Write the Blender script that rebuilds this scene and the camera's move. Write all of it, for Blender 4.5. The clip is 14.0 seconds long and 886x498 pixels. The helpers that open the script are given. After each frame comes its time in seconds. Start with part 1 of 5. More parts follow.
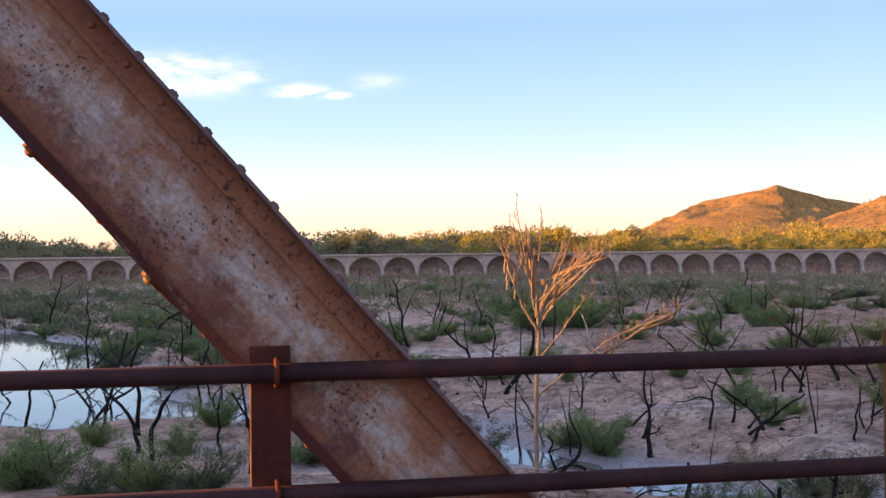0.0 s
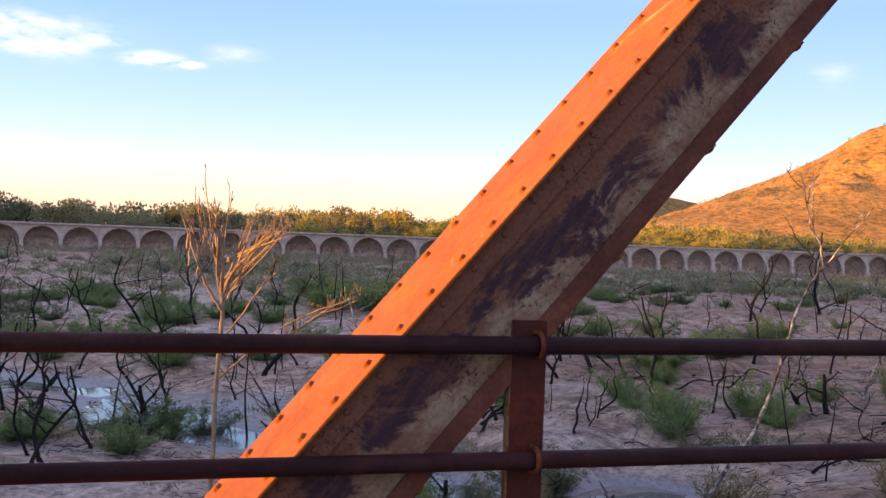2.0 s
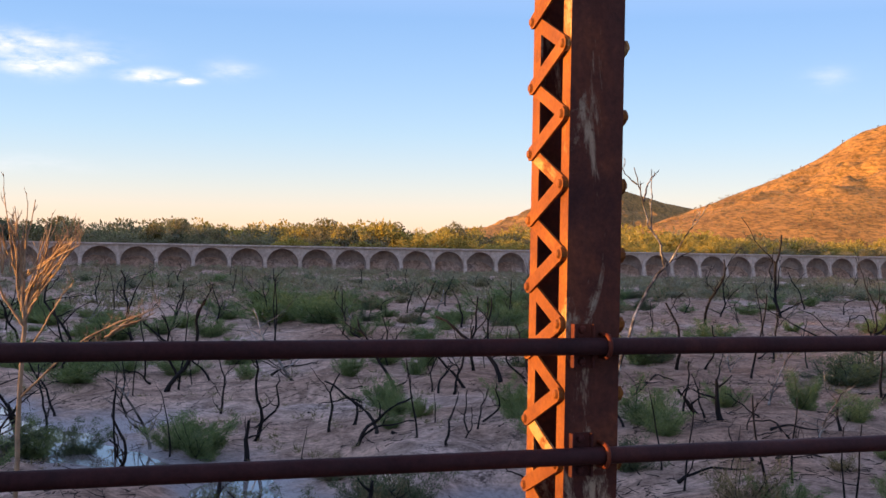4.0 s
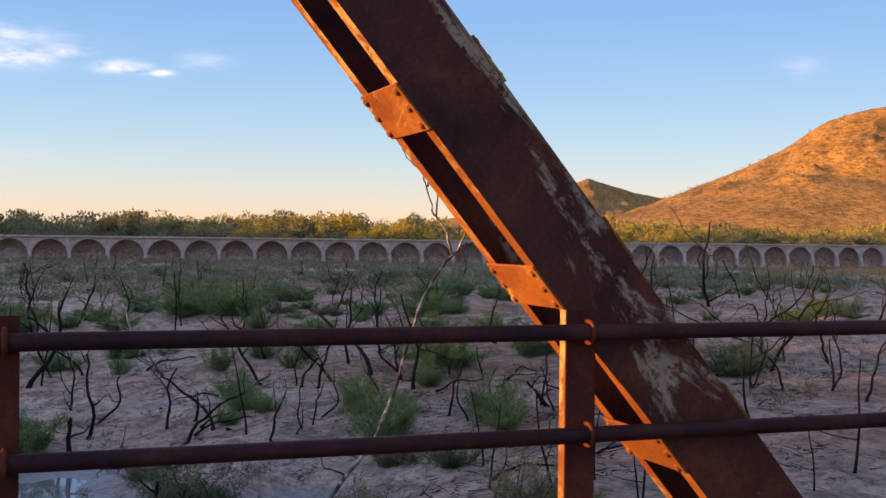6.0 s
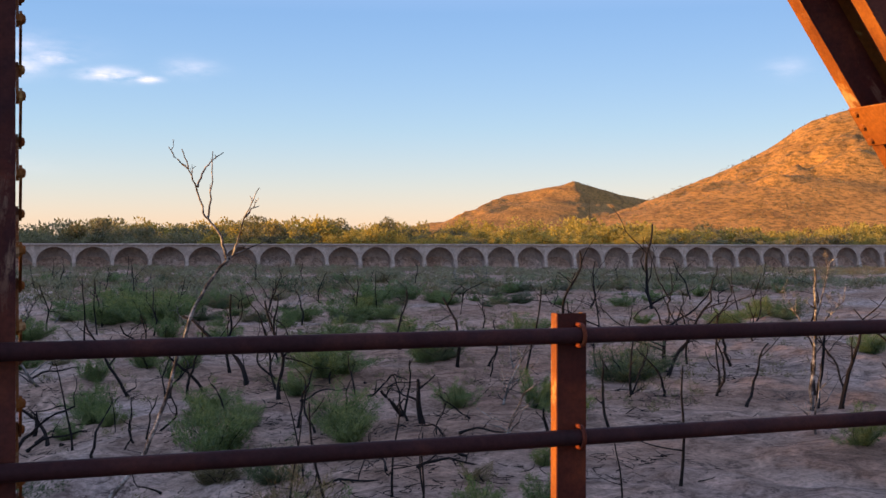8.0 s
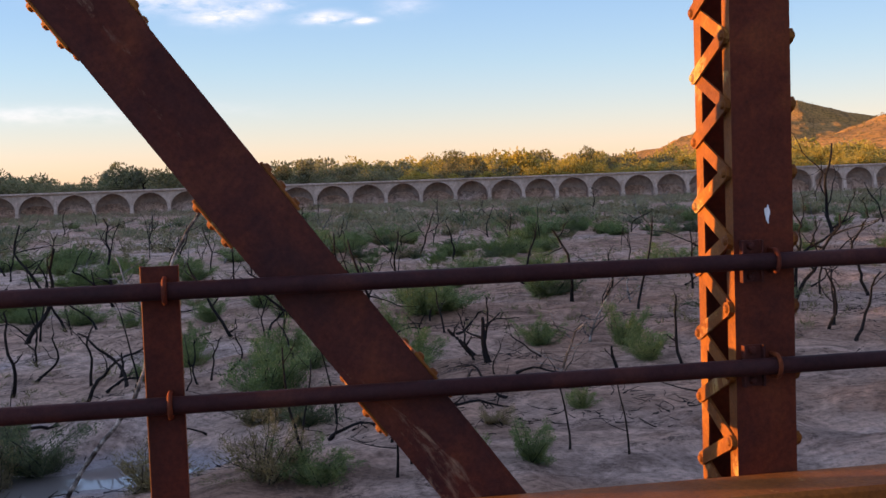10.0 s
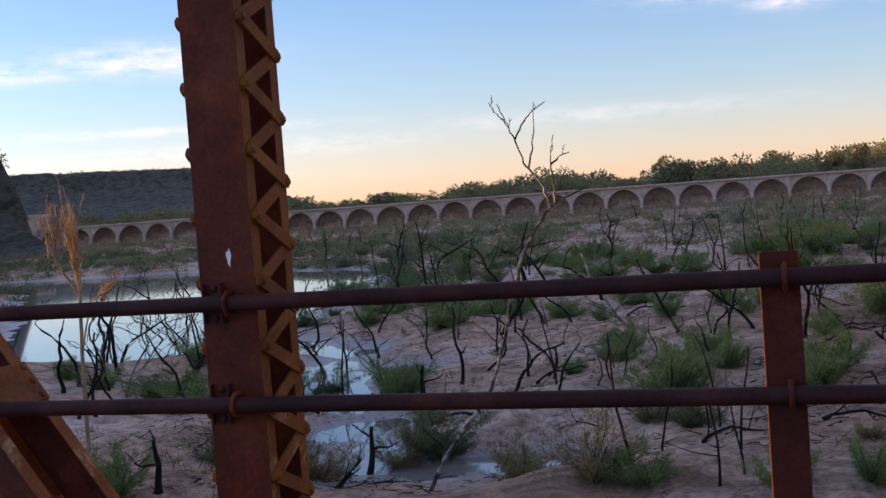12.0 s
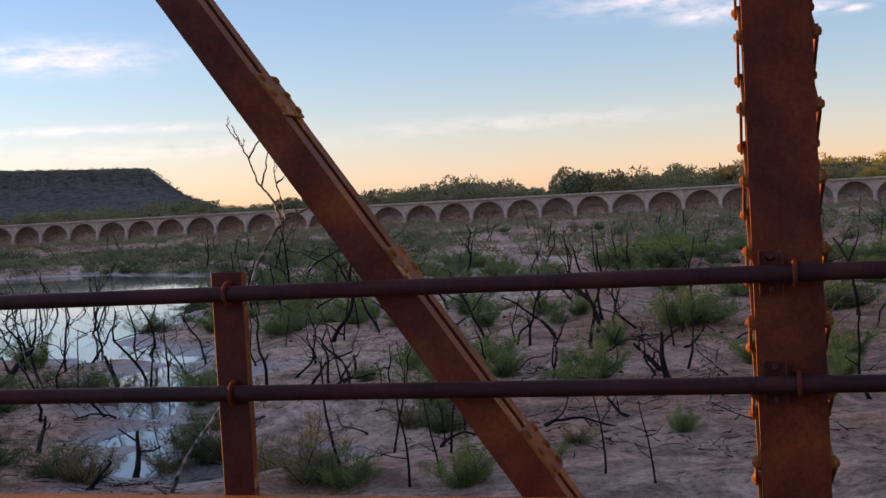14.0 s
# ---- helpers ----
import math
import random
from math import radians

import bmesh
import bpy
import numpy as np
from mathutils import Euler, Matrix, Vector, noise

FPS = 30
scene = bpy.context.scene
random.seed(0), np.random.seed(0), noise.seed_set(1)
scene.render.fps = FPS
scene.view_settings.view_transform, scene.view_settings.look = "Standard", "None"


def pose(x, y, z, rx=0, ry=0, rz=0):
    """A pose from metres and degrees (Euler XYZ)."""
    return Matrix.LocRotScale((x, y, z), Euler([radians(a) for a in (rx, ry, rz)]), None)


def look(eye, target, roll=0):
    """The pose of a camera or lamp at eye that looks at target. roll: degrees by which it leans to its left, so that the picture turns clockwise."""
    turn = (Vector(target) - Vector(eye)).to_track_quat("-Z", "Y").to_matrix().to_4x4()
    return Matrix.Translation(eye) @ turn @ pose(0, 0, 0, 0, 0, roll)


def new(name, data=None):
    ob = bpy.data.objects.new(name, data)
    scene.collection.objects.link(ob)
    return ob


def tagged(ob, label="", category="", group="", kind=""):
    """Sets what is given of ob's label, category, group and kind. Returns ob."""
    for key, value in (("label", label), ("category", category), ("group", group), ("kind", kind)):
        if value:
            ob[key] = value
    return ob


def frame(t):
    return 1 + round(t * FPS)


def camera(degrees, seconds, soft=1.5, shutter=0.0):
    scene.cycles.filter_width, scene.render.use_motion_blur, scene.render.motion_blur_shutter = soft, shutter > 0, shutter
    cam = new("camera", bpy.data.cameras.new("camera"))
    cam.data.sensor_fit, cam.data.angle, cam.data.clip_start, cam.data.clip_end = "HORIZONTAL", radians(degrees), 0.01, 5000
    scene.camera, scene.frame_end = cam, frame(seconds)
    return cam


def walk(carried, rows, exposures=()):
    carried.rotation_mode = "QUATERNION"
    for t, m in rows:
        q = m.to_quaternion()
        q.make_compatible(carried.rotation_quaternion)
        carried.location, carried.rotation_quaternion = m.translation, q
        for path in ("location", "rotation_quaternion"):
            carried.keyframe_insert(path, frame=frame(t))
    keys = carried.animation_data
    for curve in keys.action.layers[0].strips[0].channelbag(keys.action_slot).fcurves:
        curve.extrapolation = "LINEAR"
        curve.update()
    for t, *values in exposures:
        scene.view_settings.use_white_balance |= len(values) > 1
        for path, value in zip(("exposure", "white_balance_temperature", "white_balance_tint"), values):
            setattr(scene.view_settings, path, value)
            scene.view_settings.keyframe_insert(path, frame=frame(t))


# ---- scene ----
cam = camera(41.8, 14.0)
PATH = [
    (0, (-2.796, -3.6, 1.313), (-2.404, -1.639, 1.32), -0.6),
    (0.5, (-1.968, -3.459, 1.284), (-1.504, -1.513, 1.279), 0.4),
    (1, (-1.147, -3.416, 1.279), (-0.546, -1.509, 1.269), 1.4),
    (1.5, (-0.301, -3.455, 1.288), (0.344, -1.562, 1.271), 2.4),
    (2, (0.576, -3.501, 1.293), (1.218, -1.606, 1.273), 2.2),
    (2.5, (1.475, -3.528, 1.291), (2.121, -1.635, 1.282), 1.6),
    (4.8, (5.86, -3.683, 1.275), (6.499, -1.788, 1.274), 1.0),
    (5, (6.255, -3.697, 1.279), (6.901, -1.804, 1.275), 1.2),
    (5.5, (7.263, -3.699, 1.269), (7.927, -1.812, 1.261), 1.0),
    (6, (8.218, -3.817, 1.283), (8.899, -1.937, 1.267), 0.7),
    (6.5, (9.258, -3.811, 1.281), (9.944, -1.932, 1.262), 0.5),
    (7, (10.284, -3.818, 1.278), (10.972, -1.94, 1.259), 0.4),
    (7.5, (11.317, -3.738, 1.277), (12.015, -1.864, 1.26), 0.3),
    (8, (12.292, -3.846, 1.288), (12.99, -1.971, 1.279), 0.1),
    (8.5, (13.352, -3.792, 1.274), (14.053, -1.919, 1.261), 0.2),
    (9, (14.406, -3.844, 1.271), (15.104, -1.97, 1.252), 0.4),
    (9.2, (14.826, -3.849, 1.275), (15.526, -1.976, 1.209), 0.3),
    (11.5, (19.598, -3.907, 1.288), (18.996, -2.003, 1.18), -4.7),
    (12, (20.47, -3.805, 1.273), (19.857, -1.903, 1.188), -4.2),
    (12.5, (21.36, -3.896, 1.275), (20.748, -1.993, 1.201), -3.1),
    (13, (22.319, -3.929, 1.273), (21.723, -2.021, 1.2), -2.7),
    (13.5, (23.265, -3.976, 1.267), (22.728, -2.05, 1.195), -2.3),
    (14, (24.218, -4.041, 1.256), (23.741, -2.101, 1.173), -3.2),
]
EXPOSURES = [(0.0, 1.0, 7500, 31), (2.5, 0.96, 7300, 31), (5.0, 0.54, 6950, 25), (9.2, 0.50, 7000, 25), (11.5, 0.80, 7900, 29), (12.2, 0.33, 6950, 28), (14.0, 0.38, 7750, 29)]
walk(cam, [(t, look(eye, target, roll)) for t, eye, target, roll in PATH], EXPOSURES)

# ---- sky, sun ----
SUN_EL, SUN_AZ = 3.0, -79.0          # degrees; azimuth from +y, clockwise
world = bpy.data.worlds.new("evening_sky")
scene.world = world
world.use_nodes = True
wn, wl = world.node_tree.nodes, world.node_tree.links
wn.clear()


def wnode(kind, **values):
    n = wn.new(kind)
    for k, v in values.items():
        if k == "operation":
            n.operation = v
        else:
            n.inputs[int(k[1:])].default_value = v
    return n


def wmath(op, a, b=None):
    n = wn.new("ShaderNodeMath")
    n.operation = op
    for i, s in enumerate((a, b)):
        if s is None:
            continue
        if isinstance(s, (int, float)):
            n.inputs[i].default_value = s
        else:
            wl.new(s, n.inputs[i])
    return n.outputs[0]


sky = wn.new("ShaderNodeTexSky")
sky.sky_type = "NISHITA"
sky.sun_disc = False
sky.sun_elevation = radians(10.0)
sky.sun_rotation = radians(-SUN_AZ)
sky.altitude = 200
sky.air_density, sky.dust_density, sky.ozone_density = 1.0, 0.12, 2.2
wcoord = wn.new("ShaderNodeTexCoord")
wsep = wn.new("ShaderNodeSeparateXYZ")
wl.new(wcoord.outputs["Generated"], wsep.inputs[0])
azim = wmath("MULTIPLY", wmath("ARCTAN2", wsep.outputs[0], wsep.outputs[1]), 57.2958)
elev = wmath("MULTIPLY", wmath("ARCSINE", wsep.outputs[2]), 57.2958)
# thin evening clouds: centre azimuth, elevation, half widths, density
CLOUDS = [(-0.6, 8.25, 1.7, 0.5, 0.9), (4.4, 7.95, 1.3, 0.28, 0.9), (6.1, 7.8, 0.6, 0.16, 0.9), (1.8, 8.6, 1.0, 0.3, 0.7), (8.0, 8.4, 1.2, 0.4, 0.3), (36.9, 8.3, 1.0, 0.45, 0.16),
          (-31.5, 7.6, 4.2, 0.7, 0.8), (-38.0, 7.2, 3.5, 0.5, 0.7), (-3.0, 9.0, 4.0, 0.6, 0.7), (-31.0, 4.2, 7.5, 0.22, 0.5),
          (-27.0, 3.1, 8.0, 0.45, 0.4), (-10.0, 3.6, 8.0, 0.4, 0.3)]
wvec = wn.new("ShaderNodeCombineXYZ")
wl.new(wmath("MULTIPLY", azim, 0.55), wvec.inputs[0])
wl.new(wmath("MULTIPLY", elev, 1.7), wvec.inputs[1])
wnoise = wn.new("ShaderNodeTexNoise")
wnoise.inputs["Scale"].default_value = 1.0
wnoise.inputs["Detail"].default_value = 6.0
wnoise.inputs["Roughness"].default_value = 0.62
wl.new(wvec.outputs[0], wnoise.inputs["Vector"])
cover = None
for ca, ce, wa, we, dens in CLOUDS:
    da = wmath("DIVIDE", wmath("SUBTRACT", azim, ca), wa)
    de = wmath("DIVIDE", wmath("SUBTRACT", elev, ce), we)
    r2 = wmath("ADD", wmath("MULTIPLY", da, da), wmath("MULTIPLY", de, de))
    g = wmath("MULTIPLY", wmath("POWER", 2.718, wmath("MULTIPLY", r2, -1.0)), dens)
    cover = g if cover is None else wmath("MAXIMUM", cover, g)
puff = wmath("MULTIPLY", wmath("SUBTRACT", wnoise.outputs["Fac"], 0.33), 3.2)
cover = wmath("MULTIPLY", wmath("MULTIPLY", cover, puff), 0.8)
cover.node.use_clamp = True
wmix = wn.new("ShaderNodeMix")
wmix.data_type = "RGBA"
wl.new(cover, wmix.inputs[0])
tone = wn.new("ShaderNodeValToRGB")
GRADE = [(0.0, (1.0, 0.86, 1.10)), (0.07, (0.92, 0.92, 1.14)), (0.14, (0.83, 0.96, 1.16)), (0.28, (0.76, 0.98, 1.22)), (0.5, (2.1, 1.8, 1.88)), (1.0, (3.6, 2.7, 2.48))]
while len(tone.color_ramp.elements) < len(GRADE):
    tone.color_ramp.elements.new(0.9)
for e, (p, c) in zip(tone.color_ramp.elements, GRADE):
    e.position, e.color = p, (*(v / 5 for v in c), 1)
wl.new(wmath("DIVIDE", elev, 40.0), tone.inputs[0])
graded = wn.new("ShaderNodeMix")
graded.data_type, graded.blend_type = "RGBA", "MULTIPLY"
graded.inputs[0].default_value = 1.0
wl.new(sky.outputs[0], graded.inputs[6])
wl.new(tone.outputs[0], graded.inputs[7])
lifted = wn.new("ShaderNodeVectorMath")
lifted.operation = "SCALE"
lifted.inputs[3].default_value = 5.0
wl.new(graded.outputs[2], lifted.inputs[0])
# the sky dims away from the sun
dim = wn.new("ShaderNodeVectorMath")
dim.operation = "SCALE"
wl.new(lifted.outputs[0], dim.inputs[0])
away = wmath("MULTIPLY", wmath("MAXIMUM", wsep.outputs[0], 0.0), 0.56)
toward = wmath("MULTIPLY", wmath("MAXIMUM", wmath("MULTIPLY", wsep.outputs[0], -1.0), 0.0), 0.4)
wl.new(wmath("ADD", wmath("SUBTRACT", 1.0, away), toward), dim.inputs[3])
wl.new(dim.outputs[0], wmix.inputs[6])
wmix.inputs[7].default_value = (7.0, 6.8, 7.0, 1)
wbg = wn.new("ShaderNodeBackground")
wbg.inputs["Strength"].default_value = 0.15
wl.new(wmix.outputs[2], wbg.inputs["Color"])
wout = wn.new("ShaderNodeOutputWorld")
wl.new(wbg.outputs[0], wout.inputs["Surface"])

sun_data = bpy.data.lights.new("sun", "SUN")
sun_data.energy, sun_data.angle, sun_data.color = 9.5, radians(0.6), (1.0, 0.55, 0.14)
sun = new("sun", sun_data)
to_sun = Vector((math.sin(radians(SUN_AZ)) * math.cos(radians(SUN_EL)), math.cos(radians(SUN_AZ)) * math.cos(radians(SUN_EL)), math.sin(radians(SUN_EL))))
sun.matrix_world = look(to_sun * 100, (0, 0, 0))


# ---- materials ----
def material(name, rough=0.8):
    m = bpy.data.materials.new(name)
    m.use_nodes = True
    n, l = m.node_tree.nodes, m.node_tree.links
    b = n["Principled BSDF"]
    b.inputs["Roughness"].default_value, b.inputs["Specular IOR Level"].default_value = rough, 0.2
    return m, n, l, b


def noise_node(n, l, scale, detail=5, rough=0.6, vector=None, distortion=0.0):
    t = n.new("ShaderNodeTexNoise")
    t.inputs["Scale"].default_value, t.inputs["Detail"].default_value = scale, detail
    t.inputs["Roughness"].default_value, t.inputs["Distortion"].default_value = rough, distortion
    if vector is not None:
        l.new(vector, t.inputs["Vector"])
    return t.outputs["Fac"]


def ramp(n, l, fac, stops):
    r = n.new("ShaderNodeValToRGB")
    while len(r.color_ramp.elements) < len(stops):
        r.color_ramp.elements.new(0.5)
    for e, (p, c) in zip(r.color_ramp.elements, stops):
        e.position = p
        e.color = (*c, 1) if len(c) == 3 else c
    l.new(fac, r.inputs[0])
    return r.outputs[0]


def mix(n, l, fac, a, b, blend="MIX"):
    x = n.new("ShaderNodeMix")
    x.data_type, x.blend_type = "RGBA", blend
    for i, s in ((0, fac), (6, a), (7, b)):
        if isinstance(s, (int, float)):
            x.inputs[i].default_value = s
        elif isinstance(s, tuple):
            x.inputs[i].default_value = (*s, 1)
        else:
            l.new(s, x.inputs[i])
    return x.outputs[2]


def bump(n, l, b, height, strength=0.4, distance=0.01):
    p = n.new("ShaderNodeBump")
    p.inputs["Strength"].default_value, p.inputs["Distance"].default_value = strength, distance
    l.new(height, p.inputs["Height"])
    l.new(p.outputs[0], b.inputs["Normal"])


def place(n, l, shift=True):
    """Object coordinates, shifted for each object."""
    c = n.new("ShaderNodeTexCoord").outputs["Object"]
    if not shift:
        return c
    o = n.new("ShaderNodeObjectInfo").outputs["Random"]
    m = n.new("ShaderNodeMath")
    m.operation = "MULTIPLY"
    m.inputs[1].default_value = 37.0
    l.new(o, m.inputs[0])
    v = n.new("ShaderNodeVectorMath")
    v.operation = "ADD"
    l.new(c, v.inputs[0])
    l.new(m.outputs[0], v.inputs[1])
    return v.outputs[0]


def rust(name, dark, mid, bright, paint=0.0, paint_colour=(0.42, 0.38, 0.33), streak=False):
    m, n, l, b = material(name, 0.72)
    c = place(n, l)
    base = ramp(n, l, noise_node(n, l, 3.2, 8, 0.65, c, 0.4), [(0.3, dark), (0.52, mid), (0.72, bright)])
    fine = ramp(n, l, noise_node(n, l, 55, 5, 0.7, c), [(0.3, (0.55, 0.5, 0.5)), (0.7, (1.15, 1.1, 1.1))])
    col = mix(n, l, 0.8, base, fine, "MULTIPLY")
    sc = n.new("ShaderNodeVectorMath")
    sc.operation = "MULTIPLY"
    sc.inputs[1].default_value = (2.0, 1.0, 0.6) if streak else (1, 1, 1)
    l.new(c, sc.inputs[0])
    blot = noise_node(n, l, 1.5, 10, 0.72, sc.outputs[0], 0.8)
    if paint:
        worn = ramp(n, l, blot, [(0.60 - paint * 0.22, (0, 0, 0)), (0.66 - paint * 0.22, (1, 1, 1))])
        flake = ramp(n, l, noise_node(n, l, 14, 6, 0.75, c), [(0.42, (0, 0, 0)), (0.5, (1, 1, 1))])
        both = mix(n, l, 1.0, worn, flake, "MULTIPLY")
        tone = ramp(n, l, noise_node(n, l, 5, 4, 0.6, c), [(0.3, (0.30, 0.19, 0.12)), (0.65, paint_colour)])
        col = mix(n, l, both, col, tone)
    l.new(col, b.inputs["Base Color"])
    l.new(ramp(n, l, blot, [(0.3, (0.55,) * 3), (0.7, (0.9,) * 3)]), b.inputs["Roughness"])
    bump(n, l, b, noise_node(n, l, 70, 5, 0.7, c), 0.35, 0.006)
    return m


def worn_web(name, edge, field, paint, patch, centre, half, patch_at, solid=False):
    """Web of an end post: rusty edges, faded paint along a band, dark patches and pitting."""
    m, n, l, b = material(name, 0.75)
    c = place(n, l, False)
    sep = n.new("ShaderNodeSeparateXYZ")
    l.new(c, sep.inputs[0])

    def band(at, wide, swing, seed_scale):
        off = n.new("ShaderNodeMath")
        off.operation = "SUBTRACT"
        l.new(sep.outputs[0], off.inputs[0])
        off.inputs[1].default_value = at
        dist = n.new("ShaderNodeMath")
        dist.operation = "ABSOLUTE"
        l.new(off.outputs[0], dist.inputs[0])
        wob = n.new("ShaderNodeMath")
        wob.operation = "MULTIPLY_ADD"
        l.new(noise_node(n, l, seed_scale, 9, 0.72, c, 0.9), wob.inputs[0])
        wob.inputs[1].default_value, wob.inputs[2].default_value = -swing, swing * 0.5
        tot = n.new("ShaderNodeMath")
        tot.operation = "ADD"
        l.new(dist.outputs[0], tot.inputs[0])
        l.new(wob.outputs[0], tot.inputs[1])
        r = n.new("ShaderNodeMapRange")
        r.interpolation_type = "SMOOTHSTEP"
        r.inputs["From Min"].default_value, r.inputs["From Max"].default_value = wide * 1.7, wide * 0.35
        l.new(tot.outputs[0], r.inputs["Value"])
        return r.outputs[0]

    fine = ramp(n, l, noise_node(n, l, 60, 5, 0.7, c), [(0.3, (0.6, 0.57, 0.55)), (0.7, (1.15, 1.12, 1.1))])
    ground = mix(n, l, band(centre, half * 1.7, 0.22, 3.3), edge, field)
    torn = ramp(n, l, noise_node(n, l, 6.5, 12, 0.8, c, 0.2), [(0.40, (0.08, 0.08, 0.08)), (0.50, (0.55, 0.55, 0.55)), (0.60, (0.95, 0.95, 0.95))])
    blotch = ramp(n, l, noise_node(n, l, 11, 10, 0.82, c, 0.15), [(0.36, (0, 0, 0)), (0.60, (1, 1, 1))])
    col = mix(n, l, mix(n, l, 1.0, band(centre, half, 0.34, 4.7), torn, "MULTIPLY"), ground, paint)
    where_patch = band(patch_at, half * 0.85, 0.8, 2.6) if solid else mix(n, l, 1.0, band(patch_at, half * 0.75, 0.55, 2.1), blotch, "MULTIPLY")
    col = mix(n, l, where_patch, col, patch)
    streaks = n.new("ShaderNodeVectorMath")
    streaks.operation = "MULTIPLY"
    streaks.inputs[1].default_value = (9.0, 9.0, 1.3)
    l.new(c, streaks.inputs[0])
    runs = ramp(n, l, noise_node(n, l, 1.6, 8, 0.75, streaks.outputs[0]), [(0.46, (0, 0, 0)), (0.62, (0.6, 0.6, 0.6))])
    col = mix(n, l, runs, col, edge)
    pits = ramp(n, l, noise_node(n, l, 58, 4, 0.65, c, 0.2), [(0.57, (0, 0, 0)), (0.61, (0.9, 0.9, 0.9))])
    where = ramp(n, l, noise_node(n, l, 3.1, 6, 0.7, c), [(0.44, (0, 0, 0)), (0.58, (1, 1, 1))])
    col = mix(n, l, mix(n, l, 1.0, pits, where, "MULTIPLY"), col, (0.035, 0.016, 0.012))
    l.new(mix(n, l, 0.8, col, fine, "MULTIPLY"), b.inputs["Base Color"])
    bump(n, l, b, noise_node(n, l, 45, 7, 0.75, c), 0.45, 0.008)
    return m


RUST = rust("rusted_steel", (0.034, 0.010, 0.011), (0.088, 0.020, 0.012), (0.16, 0.040, 0.016), 0.04, (0.13, 0.06, 0.04), True)
RUST_POST = rust("dark_rust_post", (0.042, 0.009, 0.006), (0.086, 0.016, 0.008), (0.155, 0.033, 0.011))
RUST_RED = rust("red_brown_rust", (0.055, 0.010, 0.006), (0.12, 0.022, 0.008), (0.21, 0.05, 0.013))
# rust with sunlit orange in its colour, for flanges, lacing and tie plates
RUST_MID = rust("sun_brightened_rust", (0.12, 0.034, 0.007), (0.20, 0.064, 0.010), (0.29, 0.108, 0.018), 0.22, (0.42, 0.25, 0.07))
RUST_PAINT = worn_web("rusted_web_with_pale_paint", (0.19, 0.055, 0.025), (0.34, 0.14, 0.066), (0.47, 0.415, 0.375), (0.13, 0.05, 0.04), -0.02, 0.085, -0.13)
RUST_TAN = worn_web("rusted_web_with_tan_paint", (0.17, 0.06, 0.032), (0.20, 0.09, 0.052), (0.33, 0.235, 0.15), (0.046, 0.019, 0.025), 0.065, 0.06, -0.015, True)
RUST_EDGE = rust("brown_edge_rust", (0.075, 0.022, 0.014), (0.135, 0.04, 0.022), (0.21, 0.078, 0.036))
RUST_PATCH = rust("rusted_steel_with_paint_flakes", (0.036, 0.010, 0.009), (0.085, 0.023, 0.013), (0.17, 0.046, 0.018), 0.22, (0.27, 0.215, 0.15), True)
# rust colour tuned to its sunlit orange
RUST_BRIGHT = rust("sunlit_rust", (0.20, 0.054, 0.009), (0.275, 0.079, 0.011), (0.34, 0.11, 0.017), 0.02, (0.5, 0.3, 0.1))
# cover plate turned from the sun: its mauve shade put into the colour
MAUVE = rust("shaded_mauve_rust", (0.10, 0.06, 0.06), (0.17, 0.105, 0.10), (0.25, 0.15, 0.125))
PIPE = rust("dark_brown_pipe", (0.021, 0.006, 0.007), (0.040, 0.011, 0.011), (0.078, 0.022, 0.015))


def simple(name, stops, scale, rough=0.85, bump_scale=None, strength=0.3, distance=0.02, second=None):
    m, n, l, b = material(name, rough)
    c = place(n, l)
    col = ramp(n, l, noise_node(n, l, scale, 7, 0.65, c), stops)
    if second:
        col = mix(n, l, 0.7, col, ramp(n, l, noise_node(n, l, second, 5, 0.65, c), [(0.3, (0.55,) * 3), (0.7, (1.2,) * 3)]), "MULTIPLY")
    l.new(col, b.inputs["Base Color"])
    if bump_scale:
        bump(n, l, b, noise_node(n, l, bump_scale, 6, 0.65, c), strength, distance)
    return m


CHAR = simple("charred_wood", [(0.3, (0.006, 0.005, 0.005)), (0.6, (0.016, 0.012, 0.011)), (0.8, (0.06, 0.046, 0.038))], 2.5, 0.9, 30, 0.5, 0.01, 12)
GREY_WOOD = simple("bleached_dead_wood", [(0.38, (0.025, 0.02, 0.018)), (0.5, (0.11, 0.092, 0.078)), (0.64, (0.40, 0.37, 0.33))], 4.5, 0.85, 25, 0.4, 0.01, 9)
STRAW_WOOD = simple("dry_tan_twigs", [(0.3, (0.15, 0.095, 0.06)), (0.7, (0.39, 0.265, 0.155))], 3.0, 0.8, 25, 0.3, 0.01)
CONCRETE = simple("weathered_concrete", [(0.25, (0.36, 0.265, 0.205)), (0.5, (0.5, 0.375, 0.30)), (0.75, (0.6, 0.465, 0.385))], 0.25, 0.9, 3, 0.3, 0.05, 1.6)
# niche shade put into the colour: about 0.6 of the face concrete
CONCRETE_DARK = simple("shaded_niche_concrete", [(0.25, (0.22, 0.15, 0.12)), (0.5, (0.31, 0.22, 0.175)), (0.8, (0.41, 0.30, 0.24))], 0.35, 0.9, 3, 0.4, 0.05, 1.9)
DECK = simple("road_concrete", [(0.3, (0.16, 0.15, 0.14)), (0.7, (0.27, 0.255, 0.24))], 1.2, 0.9, 60, 0.3, 0.004, 14)
CLOTH = simple("white_rag", [(0.35, (0.75, 0.73, 0.72)), (0.62, (0.6, 0.55, 0.56)), (0.7, (0.45, 0.08, 0.09))], 9, 0.9)
RED_CLOTH = simple("red_and_white_rag", [(0.42, (0.5, 0.1, 0.11)), (0.55, (0.7, 0.62, 0.62))], 40, 0.9)
